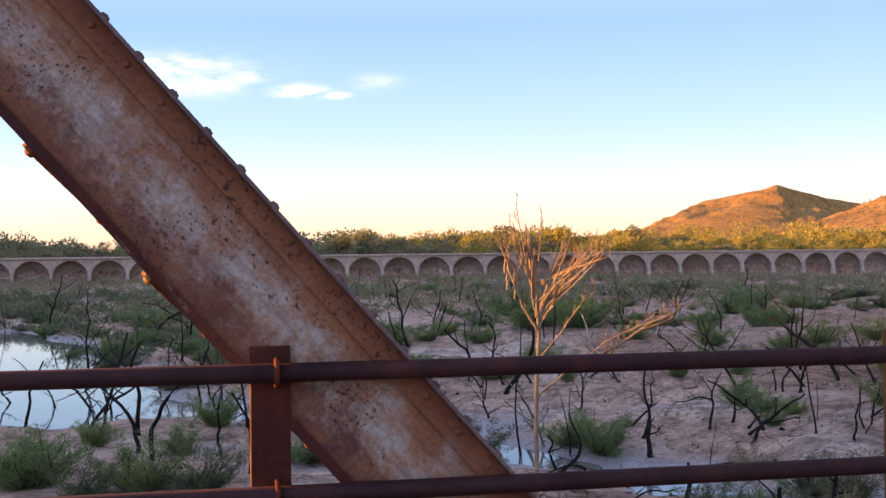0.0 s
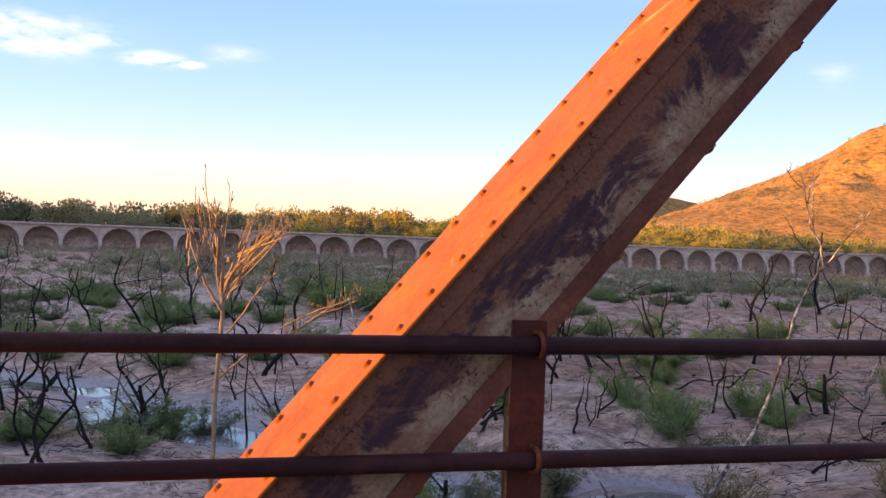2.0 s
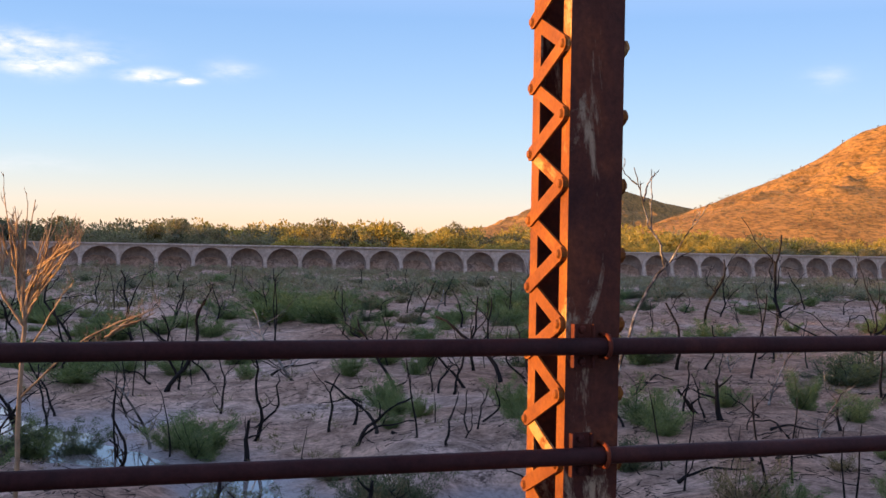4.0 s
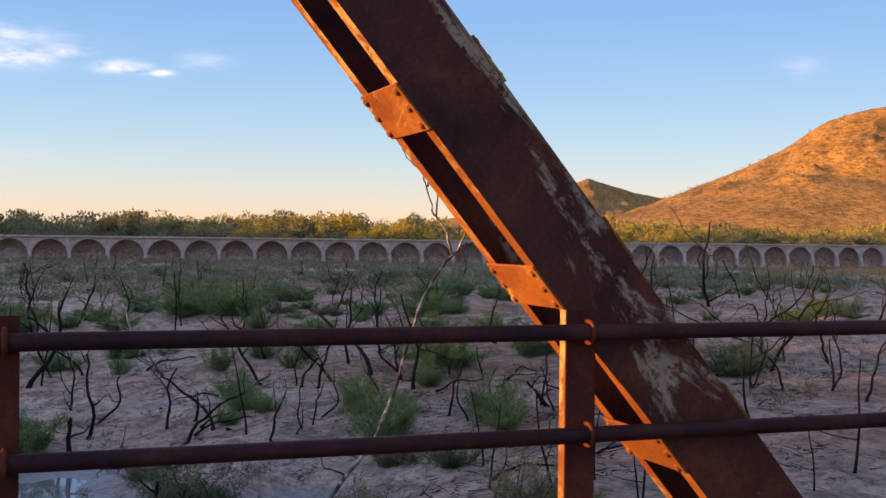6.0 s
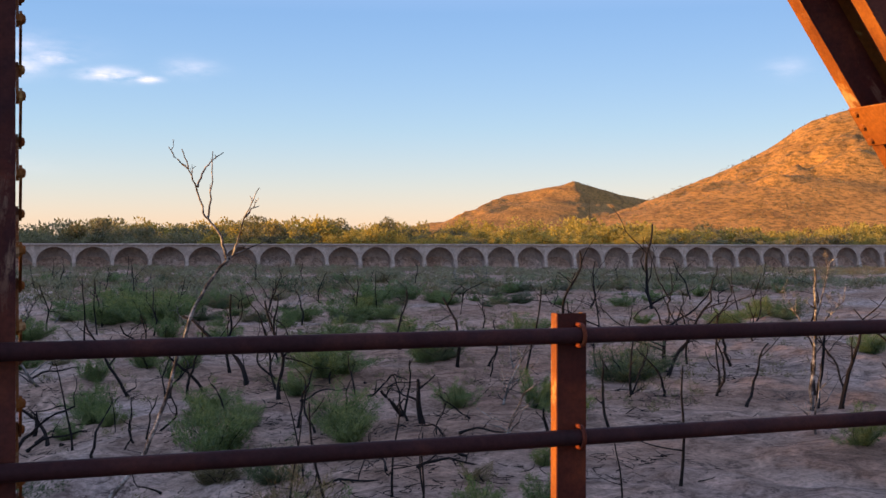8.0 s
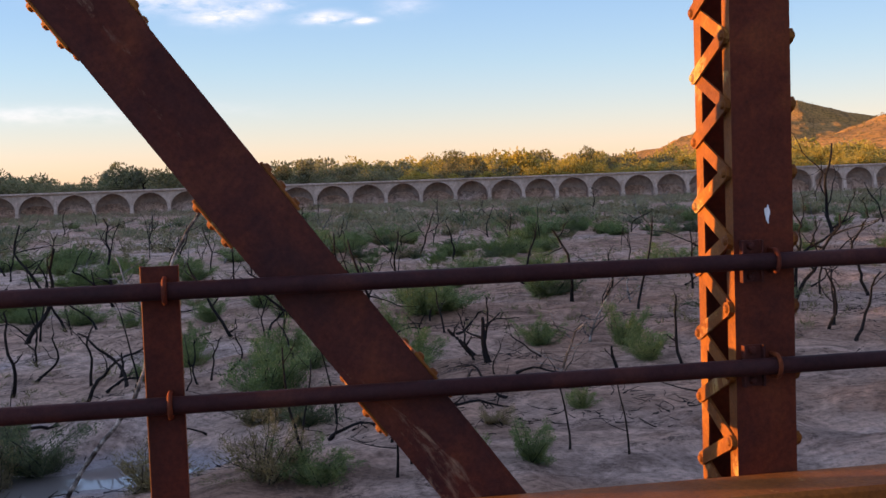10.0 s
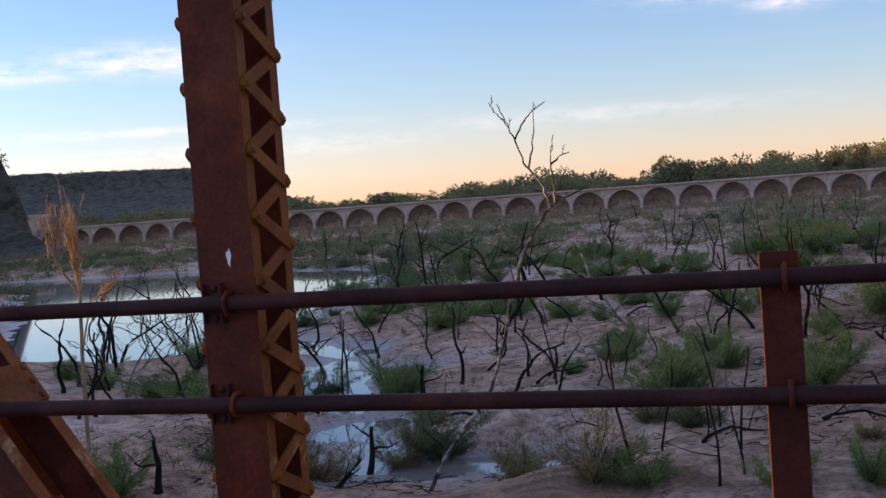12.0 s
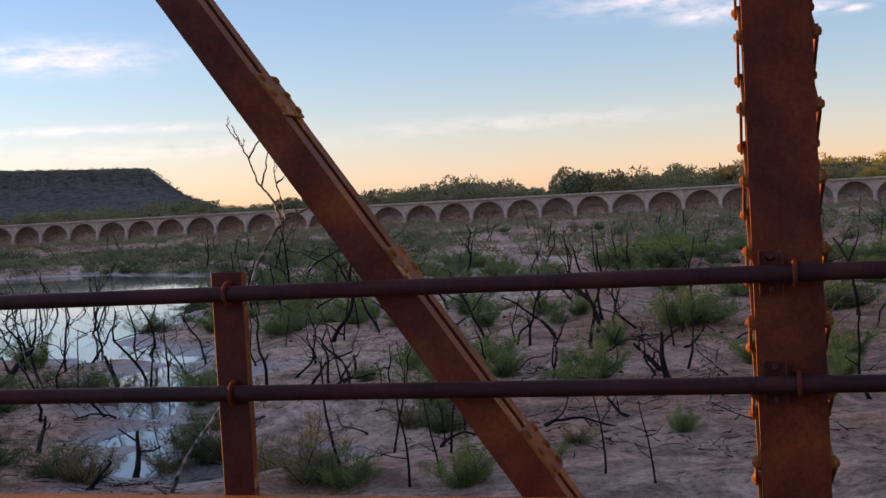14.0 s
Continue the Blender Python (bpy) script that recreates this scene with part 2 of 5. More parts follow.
TAPE = simple("blue_tape", [(0.3, (0.05, 0.38, 0.5)), (0.7, (0.12, 0.5, 0.62))], 12, 0.5)
CHALK = simple("white_paint_daub", [(0.3, (0.6, 0.58, 0.56)), (0.7, (0.8, 0.78, 0.76))], 30, 0.8)


def foliage(name, stops):
    m, n, l, b = material(name, 0.7)
    g = n.new("ShaderNodeNewGeometry").outputs["Random Per Island"]
    o = n.new("ShaderNodeObjectInfo").outputs["Random"]
    col = ramp(n, l, g, stops)
    tint = ramp(n, l, o, [(0.0, (0.75, 0.85, 0.85)), (0.6, (1.0, 1.0, 1.0)), (1.0, (1.2, 1.1, 0.95))])
    l.new(mix(n, l, 1.0, col, tint, "MULTIPLY"), b.inputs["Base Color"])
    b.inputs["Transmission Weight"].default_value = 0.0
    t = n.new("ShaderNodeBsdfTranslucent")
    l.new(mix(n, l, 1.0, col, (1.3, 1.3, 0.6), "MULTIPLY"), t.inputs["Color"])
    s = n.new("ShaderNodeMixShader")
    s.inputs[0].default_value = 0.42
    l.new(b.outputs[0], s.inputs[1])
    l.new(t.outputs[0], s.inputs[2])
    l.new(s.outputs[0], n["Material Output"].inputs["Surface"])
    return m


LEAF_GREEN = foliage("tamarisk_green", [(0.0, (0.07, 0.112, 0.055)), (0.5, (0.13, 0.18, 0.088)), (1.0, (0.21, 0.255, 0.13))])
LEAF_DARK = foliage("dark_shrub_green", [(0.0, (0.045, 0.066, 0.045)), (0.6, (0.09, 0.115, 0.075)), (1.0, (0.15, 0.165, 0.11))])
LEAF_DRY = foliage("dry_olive_brown", [(0.0, (0.10, 0.08, 0.058)), (0.5, (0.17, 0.14, 0.095)), (1.0, (0.26, 0.215, 0.145))])
# low sun on the far crowns put into the leaf colour as gold
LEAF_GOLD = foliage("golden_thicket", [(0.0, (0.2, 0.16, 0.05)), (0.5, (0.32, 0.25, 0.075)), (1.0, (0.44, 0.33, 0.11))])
LEAF_BRUSH = foliage("mauve_grey_brush", [(0.0, (0.14, 0.11, 0.10)), (0.5, (0.225, 0.18, 0.16)), (1.0, (0.31, 0.255, 0.225))])
LEAF_SAGE = foliage("grey_sage_scrub", [(0.0, (0.11, 0.115, 0.098)), (0.5, (0.185, 0.185, 0.155)), (1.0, (0.27, 0.26, 0.215))])
# distance haze put into the leaf colour: paler, greyer green
LEAF_HAZE = foliage("hazed_grey_green_foliage", [(0.0, (0.095, 0.105, 0.08)), (0.5, (0.155, 0.16, 0.12)), (1.0, (0.23, 0.22, 0.165))])
LEAF_FAR = foliage("river_thicket", [(0.0, (0.085, 0.09, 0.06)), (0.5, (0.15, 0.14, 0.09)), (1.0, (0.235, 0.195, 0.12))])


def earth_material():
    m, n, l, b = material("river_silt", 0.9)
    c = place(n, l, False)
    big = ramp(n, l, noise_node(n, l, 0.09, 6, 0.6, c, 0.6), [(0.34, (0.45, 0.28, 0.2)), (0.5, (0.58, 0.395, 0.295)), (0.64, (0.64, 0.5, 0.425))])
    mid = ramp(n, l, noise_node(n, l, 0.7, 9, 0.7, c, 1.4), [(0.38, (0.5, 0.47, 0.45)), (0.5, (0.95, 0.94, 0.93)), (0.62, (1.38, 1.36, 1.34))])
    fine = ramp(n, l, noise_node(n, l, 7, 6, 0.7, c), [(0.3, (0.42, 0.4, 0.39)), (0.52, (0.98, 0.97, 0.96)), (0.7, (1.15, 1.13, 1.12))])
    col = mix(n, l, 1.0, mix(n, l, 0.9, big, mid, "MULTIPLY"), fine, "MULTIPLY")
    # dark debris: charred bits and dry weed washed into drifts
    drift = ramp(n, l, noise_node(n, l, 0.55, 9, 0.8, c, 1.2), [(0.53, (0, 0, 0)), (0.62, (1, 1, 1))])
    bits = ramp(n, l, noise_node(n, l, 11, 4, 0.75, c, 0.6), [(0.44, (0, 0, 0)), (0.5, (1, 1, 1))])
    col = mix(n, l, mix(n, l, 1.0, drift, bits, "MULTIPLY"), col, (0.12, 0.085, 0.07))
    # wet mud by the water, by height above it
    sep = n.new("ShaderNodeSeparateXYZ")
    l.new(c, sep.inputs[0])
    high = n.new("ShaderNodeMapRange")
    high.inputs["From Min"].default_value, high.inputs["From Max"].default_value = -4.0, -3.5
    l.new(sep.outputs[2], high.inputs["Value"])
    col = mix(n, l, high.outputs[0], col, mix(n, l, 1.0, col, (0.8, 0.74, 0.7), "MULTIPLY"))
    wet = n.new("ShaderNodeMapRange")
    wet.inputs["From Min"].default_value, wet.inputs["From Max"].default_value = -4.43, -4.64
    l.new(sep.outputs[2], wet.inputs["Value"])
    far = n.new("ShaderNodeMapRange")
    far.inputs["From Min"].default_value, far.inputs["From Max"].default_value = 150.0, 120.0
    l.new(sep.outputs[1], far.inputs["Value"])
    damp = n.new("ShaderNodeMath")
    damp.operation = "MULTIPLY"
    l.new(wet.outputs[0], damp.inputs[0])
    l.new(far.outputs[0], damp.inputs[1])
    col = mix(n, l, damp.outputs[0], col, mix(n, l, 1.0, (0.36, 0.325, 0.325), fine, "MULTIPLY"))
    l.new(col, b.inputs["Base Color"])
    rg = n.new("ShaderNodeMapRange")
    rg.inputs["To Min"].default_value, rg.inputs["To Max"].default_value = 0.95, 0.38
    l.new(damp.outputs[0], rg.inputs["Value"])
    l.new(rg.outputs[0], b.inputs["Roughness"])
    gloss = n.new("ShaderNodeMapRange")
    gloss.inputs["To Min"].default_value, gloss.inputs["To Max"].default_value = 0.15, 0.6
    l.new(damp.outputs[0], gloss.inputs["Value"])
    l.new(gloss.outputs[0], b.inputs["Specular IOR Level"])
    bump(n, l, b, noise_node(n, l, 1.7, 11, 0.76, c, 0.5), 1.0, 0.35)
    return m


EARTH = earth_material()


def hill_material(name, tone):
    m, n, l, b = material(name, 0.95)
    c = place(n, l, False)
    lie = n.new("ShaderNodeVectorMath")
    lie.operation = "MULTIPLY"
    lie.inputs[1].default_value = (1.0, 0.45, 1.5)
    l.new(c, lie.inputs[0])
    v = lie.outputs[0]
    big = ramp(n, l, noise_node(n, l, 0.016, 8, 0.68, v, 1.6), [(0.34, tuple(0.5 * k for k in tone)), (0.48, tuple(0.9 * k for k in tone)), (0.58, tone), (0.72, tuple(1.35 * k for k in tone))])
    dots = ramp(n, l, noise_node(n, l, 0.35, 5, 0.85, v), [(0.43, (0.42, 0.46, 0.36)), (0.52, (1.0, 0.98, 0.95)), (0.66, (1.25, 1.2, 1.12))])
    l.new(mix(n, l, 1.0, big, dots, "MULTIPLY"), b.inputs["Base Color"])
    bump(n, l, b, noise_node(n, l, 0.06, 10, 0.72, v, 0.8), 0.7, 3.0)
    return m


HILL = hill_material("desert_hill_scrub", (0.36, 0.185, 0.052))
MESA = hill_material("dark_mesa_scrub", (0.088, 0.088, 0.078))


def water_material():
    m, n, l, b = material("still_water", 0.04)
    b.inputs["Base Color"].default_value = (0.15, 0.14, 0.13, 1)
    b.inputs["IOR"].default_value = 1.33
    b.inputs["Specular IOR Level"].default_value = 0.9
    bump(n, l, b, noise_node(n, l, 1.6, 4, 0.6, place(n, l, False)), 0.025, 0.02)
    return m


WATER = water_material()


# ---- builders ----
def part(name, bm, mat, parent=None, label="", m=None):
    """One mesh object from a bmesh or a mesh, under a thing or a part."""
    if isinstance(bm, bpy.types.Mesh):
        me = bm
    else:
        me = bpy.data.meshes.new(name)
        bm.to_mesh(me)
        bm.free()
        me.materials.append(mat)
    ob = new(name, me)
    if parent is not None:
        ob.parent = parent
    if m is not None:
        ob.matrix_basis = m
    if label:
        ob["label"] = label
    return ob


def mesh_of(name, verts, faces, mat, smooth=False):
    me = bpy.data.meshes.new(name)
    me.from_pydata(verts, [], faces)
    me.materials.append(mat)
    if smooth:
        me.shade_smooth()
    return me


def thing(name, m=None):
    ob = new(name)
    if m is not None:
        ob.matrix_basis = m
    return ob


def box(bm, x0, x1, y0, y1, z0, z1, bevel=0.0):
    g = bmesh.ops.create_cube(bm, size=1.0, matrix=Matrix.LocRotScale(((x0 + x1) / 2, (y0 + y1) / 2, (z0 + z1) / 2), None, (x1 - x0, y1 - y0, z1 - z0)))
    if bevel:
        edges = list({e for v in g["verts"] for e in v.link_edges})
        bmesh.ops.bevel(bm, geom=edges, offset=bevel, segments=1, affect="EDGES")
    return bm


def prism(bm, profile, z0, z1, m=None):
    """Extrudes a closed outline in x, y along z."""
    lo = [bm.verts.new((x, y, z0)) for x, y in profile]
    hi = [bm.verts.new((x, y, z1)) for x, y in profile]
    k = len(profile)
    made = [bm.faces.new(lo[::-1]), bm.faces.new(hi)]
    for i in range(k):
        made.append(bm.faces.new((lo[i], lo[(i + 1) % k], hi[(i + 1) % k], hi[i])))
    if m is not None:
        bmesh.ops.transform(bm, matrix=m, verts=lo + hi)
    return made


def dome(bm, centre, axis, r=0.019, h=0.013):
    """A rivet head on a surface whose outward direction is axis."""
    turn = Vector(axis).to_track_quat("Z", "Y").to_matrix().to_4x4()
    m = Matrix.Translation(centre) @ turn
    base = [bm.verts.new(m @ Vector((r * math.cos(a), r * math.sin(a), 0))) for a in [k * math.pi / 4 for k in range(8)]]
    mid = [bm.verts.new(m @ Vector((0.72 * r * math.cos(a), 0.72 * r * math.sin(a), 0.75 * h))) for a in [k * math.pi / 4 for k in range(8)]]
    top = bm.verts.new(m @ Vector((0, 0, h)))
    for i in range(8):
        j = (i + 1) % 8
        bm.faces.new((base[i], base[j], mid[j], mid[i]))
        bm.faces.new((mid[i], mid[j], top))


def axis_frame(p0, p1):
    """Local frame of a member in the truss plane: x across, y through, z along."""
    d = Vector((p1[0] - p0[0], 0, p1[1] - p0[1]))
    a = d.normalized()
    x = Vector((a.z, 0, -a.x))
    m = Matrix(((x.x, 0, a.x, p0[0]), (x.y, 1, a.y, 0), (x.z, 0, a.z, p0[1]), (0, 0, 0, 1)))
    return m, d.length


def channel(bm, w, y_web, inward, flange, z0, z1, tw=0.010, tf=0.013):
    """A rolled channel; its web lies at y_web, its flanges point inward (+1 or -1)."""
    h, s = w / 2, inward
    pts = [(-h, y_web), (h, y_web), (h, y_web + s * flange), (h - tf * 0.7, y_web + s * flange), (h - tf * 1.3, y_web + s * tw), (-h + tf * 1.3, y_web + s * tw),
           (-h + tf * 0.7, y_web + s * flange), (-h, y_web + s * flange)]
    prism(bm, pts, z0, z1)


def rounded_bar(length, width, thick, rivet_sides):
    """A flat bar with rounded ends along y, lying in the y-z plane, with rivet heads."""
    bm = bmesh.new()
    out = []
    for sgn in (1, -1):
        for k in range(5):
            a = -math.pi / 2 + k * math.pi / 4
            out.append((sgn * (length / 2 - width / 2 + width / 2 * math.cos(a)), sgn * (width / 2 * math.sin(a))))
    prism(bm, out, 0, thick)
    for sgn in (1, -1):
        dome(bm, (sgn * (length / 2 - width / 2), 0, thick), (0, 0, 1), 0.018, 0.012)
    return bm


def brighten_flanges(ob, mat):
    """Gives the outer flange faces of a rolled section a brighter rust, sunlit orange put into the colour."""
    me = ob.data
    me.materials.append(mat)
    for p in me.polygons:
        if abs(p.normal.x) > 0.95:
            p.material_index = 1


def finish(bm):
    bmesh.ops.recalc_face_normals(bm, faces=bm.faces)
    return bm


Y0, Y1V, Y1D = 0.045, 0.375, 0.485      # near web face; far faces of posts and of diagonals
LACING_PITCH = 0.122
bar_len = math.hypot(Y1V - Y0 - 0.06, LACING_PITCH) + 0.055
bar_bm = finish(rounded_bar(bar_len, 0.052, 0.009, 1))
BAR = bpy.data.meshes.new("lacing_bar")
bar_bm.to_mesh(BAR)
bar_bm.free()
BAR.materials.append(RUST_MID)


def lace(member, w, length, y0, y1, z_from, z_to, sides=(-1, 1)):
    """Zigzag lacing bars on the two narrow faces of a member."""
    dy = y1 - y0 - 0.06
    tilt = math.atan2(LACING_PITCH, dy)
    for side in sides:
        z, k = z_from, 0
        while z + LACING_PITCH < z_to:
            up = 1 if k % 2 == 0 else -1
            # bar's long axis lies in y-z, its flat face looks along the side
            centre = Vector((side * (w / 2 + 0.001 + 0.010 * (k % 2)), (y0 + y1) / 2, z + LACING_PITCH / 2))
            long = Vector((0, math.cos(tilt) * up, math.sin(tilt)))
            out = Vector((side, 0, 0))
            third = out.cross(long)
            m = Matrix((long, third, out)).transposed().to_4x4()
            m.translation = centre
            part("lacing_bar", BAR, None, member, "", m)
            z += LACING_PITCH
            k += 1


def tie_plate(w, y0, y1, length, side):
    bm = bmesh.new()
    x = side * (w / 2 + 0.001)
    x2 = x + side * 0.011
    box(bm, min(x, x2), max(x, x2), y0 - 0.004, y1 + 0.004, -length / 2, length / 2, 0.003)
    for y in (y0 + 0.03, y1 - 0.03):
        for z in (-length * 0.36, 0, length * 0.36):
            dome(bm, (x2, y, z), (side, 0, 0), 0.019, 0.014)
    return finish(bm)


# ---- bridge deck, kerb, piers ----
bm = box(bmesh.new(), -70, 70, -6.4, -0.26, -0.25, 0.0)
deck = tagged(part("floor", bm, DECK), "grey concrete bridge roadway slab", "road", kind="structure")
bm = bmesh.new()
prism(bm, [(-0.25, -0.02), (0.03, -0.02), (0.03, 0.165), (0.015, 0.18), (-0.235, 0.18), (-0.25, 0.165)], -70, 70, Matrix(((0, 0, 1, 0), (1, 0, 0, 0), (0, 1, 0, 0), (0, 0, 0, 1))))
kerb = tagged(part("kerb", finish(bm), RUST_BRIGHT), "rust-brown steel kerb along the bridge roadway", "kerb", kind="structure")
for i, px in enumerate((-0.28, 61.3)):
    bm = bmesh.new()
    box(bm, px - 0.9, px + 0.9, -7.6, 0.9, -7.0, -1.45, 0.08)
    tagged(part("pier_%d" % (i + 1), bm, CONCRETE), "concrete bridge pier under the truss", "pier", kind="structure")

# ---- trusses ----
PANEL, Z_BOTTOM = 6.1, -1.18
TOPS = [0, 5.75, 7.05, 7.75, 8.05, 8.15, 8.05, 7.75, 7.05, 5.75, 0]


def vertical_post(truss, x, top, laced, mat):
    m, length = axis_frame((x, Z_BOTTOM), (x, top))
    bm = bmesh.new()
    w = 0.205 if 5 < x < 7 else 0.25 if x < 15 else 0.228
    channel(bm, w, Y0, 1, 0.066, 0, length)
    channel(bm, w, Y1V, -1, 0.066, 0, length)
    post = part("vertical_post", finish(bm), mat, truss, "rusted laced steel channel post", m)
    brighten_flanges(post, RUST_MID)
    if laced:
        lace(post, w, length, Y0, Y1V, 0.25, length - 0.2)
    return post


def diagonal(truss, foot, head, w, plates, mat, y1=Y1D):
    m, length = axis_frame(foot, head)
    bm = bmesh.new()
    channel(bm, w, Y0 + 0.004, 1, 0.075, 0.1, length - 0.1)
    channel(bm, w, y1, -1, 0.075, 0.1, length - 0.1)
    brace = part("diagonal_brace", finish(bm), mat, truss, "rusted twin-channel steel diagonal", m)
    brighten_flanges(brace, RUST_MID)
    low, high = tie_plate(w, Y0 + 0.004, y1, 0.205, -1), tie_plate(w, Y0 + 0.004, y1, 0.205, 1)
    meshes = []
    for b in (low, high):
        me = bpy.data.meshes.new("tie_plate")
        b.to_mesh(me)
        b.free()
        me.materials.append(RUST_MID)
        meshes.append(me)
    a = (head[1] - foot[1]) / length
    z = (plates - foot[1]) / a
    step = 0.83
    while z > 0.5:
        z -= step
    while z < length - 0.4:
        if z > 0.4:
            if w > 0.2:
                part("tie_plate", meshes[0], None, brace, "", Matrix.Translation((0, 0, z)))
            part("tie_plate", meshes[1], None, brace, "", Matrix.Translation((0, 0, z - 0.04)))
        z += step
    return brace


def end_post(truss, foot, head, cover_side, mat, cover, edge):
    m, length = axis_frame(foot, head)
    w, y1 = 0.40 if edge is RUST else 0.372, 0.47
    bm = bmesh.new()
    channel(bm, w, Y0 + 0.004, 1, 0.08, 0, length, 0.012, 0.016)
    channel(bm, w, y1, -1, 0.08, 0, length, 0.012, 0.016)
    post = part("end_post", finish(bm), mat, truss, "inclined steel end post with worn pale paint over rust", m)
    # edge angle riveted along the near web
    bm = bmesh.new()
    s, lip = cover_side, 0.02 if edge is RUST else 0.055
    box(bm, min(s * (w / 2), s * (w / 2 - 0.075)), max(s * (w / 2), s * (w / 2 - 0.075)), Y0 - 0.006, Y0 + 0.003, 0, length)
    part("edge_angle", finish(bm), mat, post)
    bm = bmesh.new()
    box(bm, min(-s * (w / 2 + 0.012), -s * (w / 2 - lip)), max(-s * (w / 2 + 0.012), -s * (w / 2 - lip)), Y0 - 0.007, Y0 + 0.003, 0, length)
    part("edge_angle", finish(bm), edge, post, "brown rusted edge angle")
    bm = bmesh.new()
    xa, xb = cover_side * (w / 2 + 0.001), cover_side * (w / 2 + 0.014)
    box(bm, min(xa, xb), max(xa, xb), Y0 - 0.036, y1 + 0.036, 0, length, 0.003)
    k = 0.1
    while k < length:
        for y in (Y0 + 0.028, y1 - 0.028):
            dome(bm, (xb, y, k), (cover_side, 0, 0), 0.020, 0.016)
        k += 0.154
    part("cover_plate", finish(bm), cover, post, "riveted weathered cover plate")
    bm = bmesh.new()
    k = 0.1
    while k < length:
        for s in (cover_side,):
            dome(bm, (s * (w / 2 - 0.030), Y0 - 0.006, k), (0, -1, 0), 0.013, 0.008)
        k += 0.154
    tagged(part("rivet_strip", finish(bm), mat, post), kind="stuff")
    # lacing on the open face
    dy = y1 - Y0 - 0.06
    bm = finish(rounded_bar(math.hypot(dy, 0.26) + 0.06, 0.062, 0.011, 1))
    me = bpy.data.meshes.new("lacing_bar")
    bm.to_mesh(me)
    bm.free()
    me.materials.append(RUST_MID)
    tilt = math.atan2(0.26, dy)
    z, k, s = 0.3, 0, -cover_side
    while z + 0.26 < length:
        up = 1 if k % 2 == 0 else -1
        long = Vector((0, math.cos(tilt) * up, math.sin(tilt)))
        out = Vector((s, 0, 0))
        mm = Matrix((long, out.cross(long), out)).transposed().to_4x4()
        mm.translation = (s * (w / 2 + 0.001 + 0.012 * (k % 2)), (Y0 + y1) / 2, z + 0.13)
        part("lacing_bar", me, None, post, "", mm)
        z += 0.26
        k += 1
    return post


def chord(truss, name, a, b, w=0.36, y1=0.47):
    m, length = axis_frame(a, b)
    bm = bmesh.new()
    channel(bm, w, Y0 + 0.018, 1, 0.08, 0, length, 0.012, 0.016)
    channel(bm, w, y1 + 0.016, -1, 0.08, 0, length, 0.012, 0.016)
    return part(name, finish(bm), RUST, truss, "", m)


def gusset(truss, x, z, r):
    bm = bmesh.new()
    out = [(r * math.cos(a), r * 0.8 * math.sin(a)) for a in [math.pi / 8 + k * math.pi / 4 for k in range(8)]]
    for y in (Y0 + 0.022, 0.42):
        prism(bm, out, y, y + 0.012, Matrix(((1, 0, 0, x), (0, 0, 1, 0), (0, 1, 0, z), (0, 0, 0, 1))))
    return part("gusset_plate", finish(bm), RUST, truss)


def build_truss(x0, sgn, laced_to, worn, cover, edge):
    truss = thing("bridge_truss", Matrix.Translation((x0, 0, Z_BOTTOM)))
    X = lambda i: sgn * PANEL * i
    zt = lambda i: TOPS[i] - Z_BOTTOM
    inv = Matrix.Translation((x0, 0, Z_BOTTOM)).inverted()
    members = []
    at = lambda i: x0 + X(i)
    for i in range(1, 10):
        mat = RUST_PATCH if i == 1 else RUST if i == 2 else RUST_RED
        members.append(vertical_post(truss, at(i) + (0.0 if sgn < 0 else (-0.02, 0.08, 0.01)[min(i - 2, 2)] if i > 1 else -0.006), TOPS[i], i <= laced_to, mat))
    members.append(end_post(truss, (at(0) + (0.004 if sgn > 0 else 0.0), Z_BOTTOM), (at(1), TOPS[1]), -sgn, worn, cover, edge))
    members.append(end_post(truss, (at(10), Z_BOTTOM), (at(9), TOPS[9]), sgn, worn, cover, edge))
    widths = {2: 0.325, 3: 0.24, 4: 0.135, 5: 0.135, 6: 0.135, 7: 0.135, 8: 0.24, 9: 0.325}
    starts = {2: 1.22, 3: 1.235}
    shift = {2: (-0.05, 0.35), 3: (0.04, 0.05), 4: (0.104, 0.004)}      # where the working lines pass beside the nodes
    for i in range(2, 10):
        foot, head = ((at(i), Z_BOTTOM), (at(i - 1), TOPS[i - 1])) if i <= 5 else ((at(i - 1), Z_BOTTOM), (at(i), TOPS[i]))
        low, high = shift.get(i if i <= 5 else 11 - i, (0, 0))
        foot, head = (foot[0], foot[1] + low), (head[0], head[1] + high)
        slim = i in (4, 5, 6, 7)
        members.append(diagonal(truss, foot, head, widths[i], starts.get(i, 1.0), RUST_PATCH if i == 2 else RUST if i == 3 else RUST_RED, Y0 + 0.2 if slim else Y1D))
    for i in range(10):
        members.append(chord(truss, "bottom_chord", (at(i), Z_BOTTOM), (at(i + 1), Z_BOTTOM), 0.3))
        if 1 <= i <= 8:
            members.append(chord(truss, "top_chord", (at(i), TOPS[i]), (at(i + 1), TOPS[i + 1])))
    for i in range(11):
        members.append(gusset(truss, at(i), Z_BOTTOM, 0.5))
        if 1 <= i <= 9:
            members.append(gusset(truss, at(i), TOPS[i], 0.45))
    for o in members:
        o.matrix_basis = inv @ o.matrix_basis
    return tagged(truss, "riveted rust-brown steel bridge truss standing on concrete piers", "truss", "bridge trusses")


# cover plates: sunlit colour on the east span, shaded colour on the west
span_east = build_truss(0.0, 1, 5, RUST_TAN, RUST_BRIGHT, RUST_EDGE)
span_west = build_truss(-0.56, -1, 1, RUST_PAINT, MAUVE, RUST)
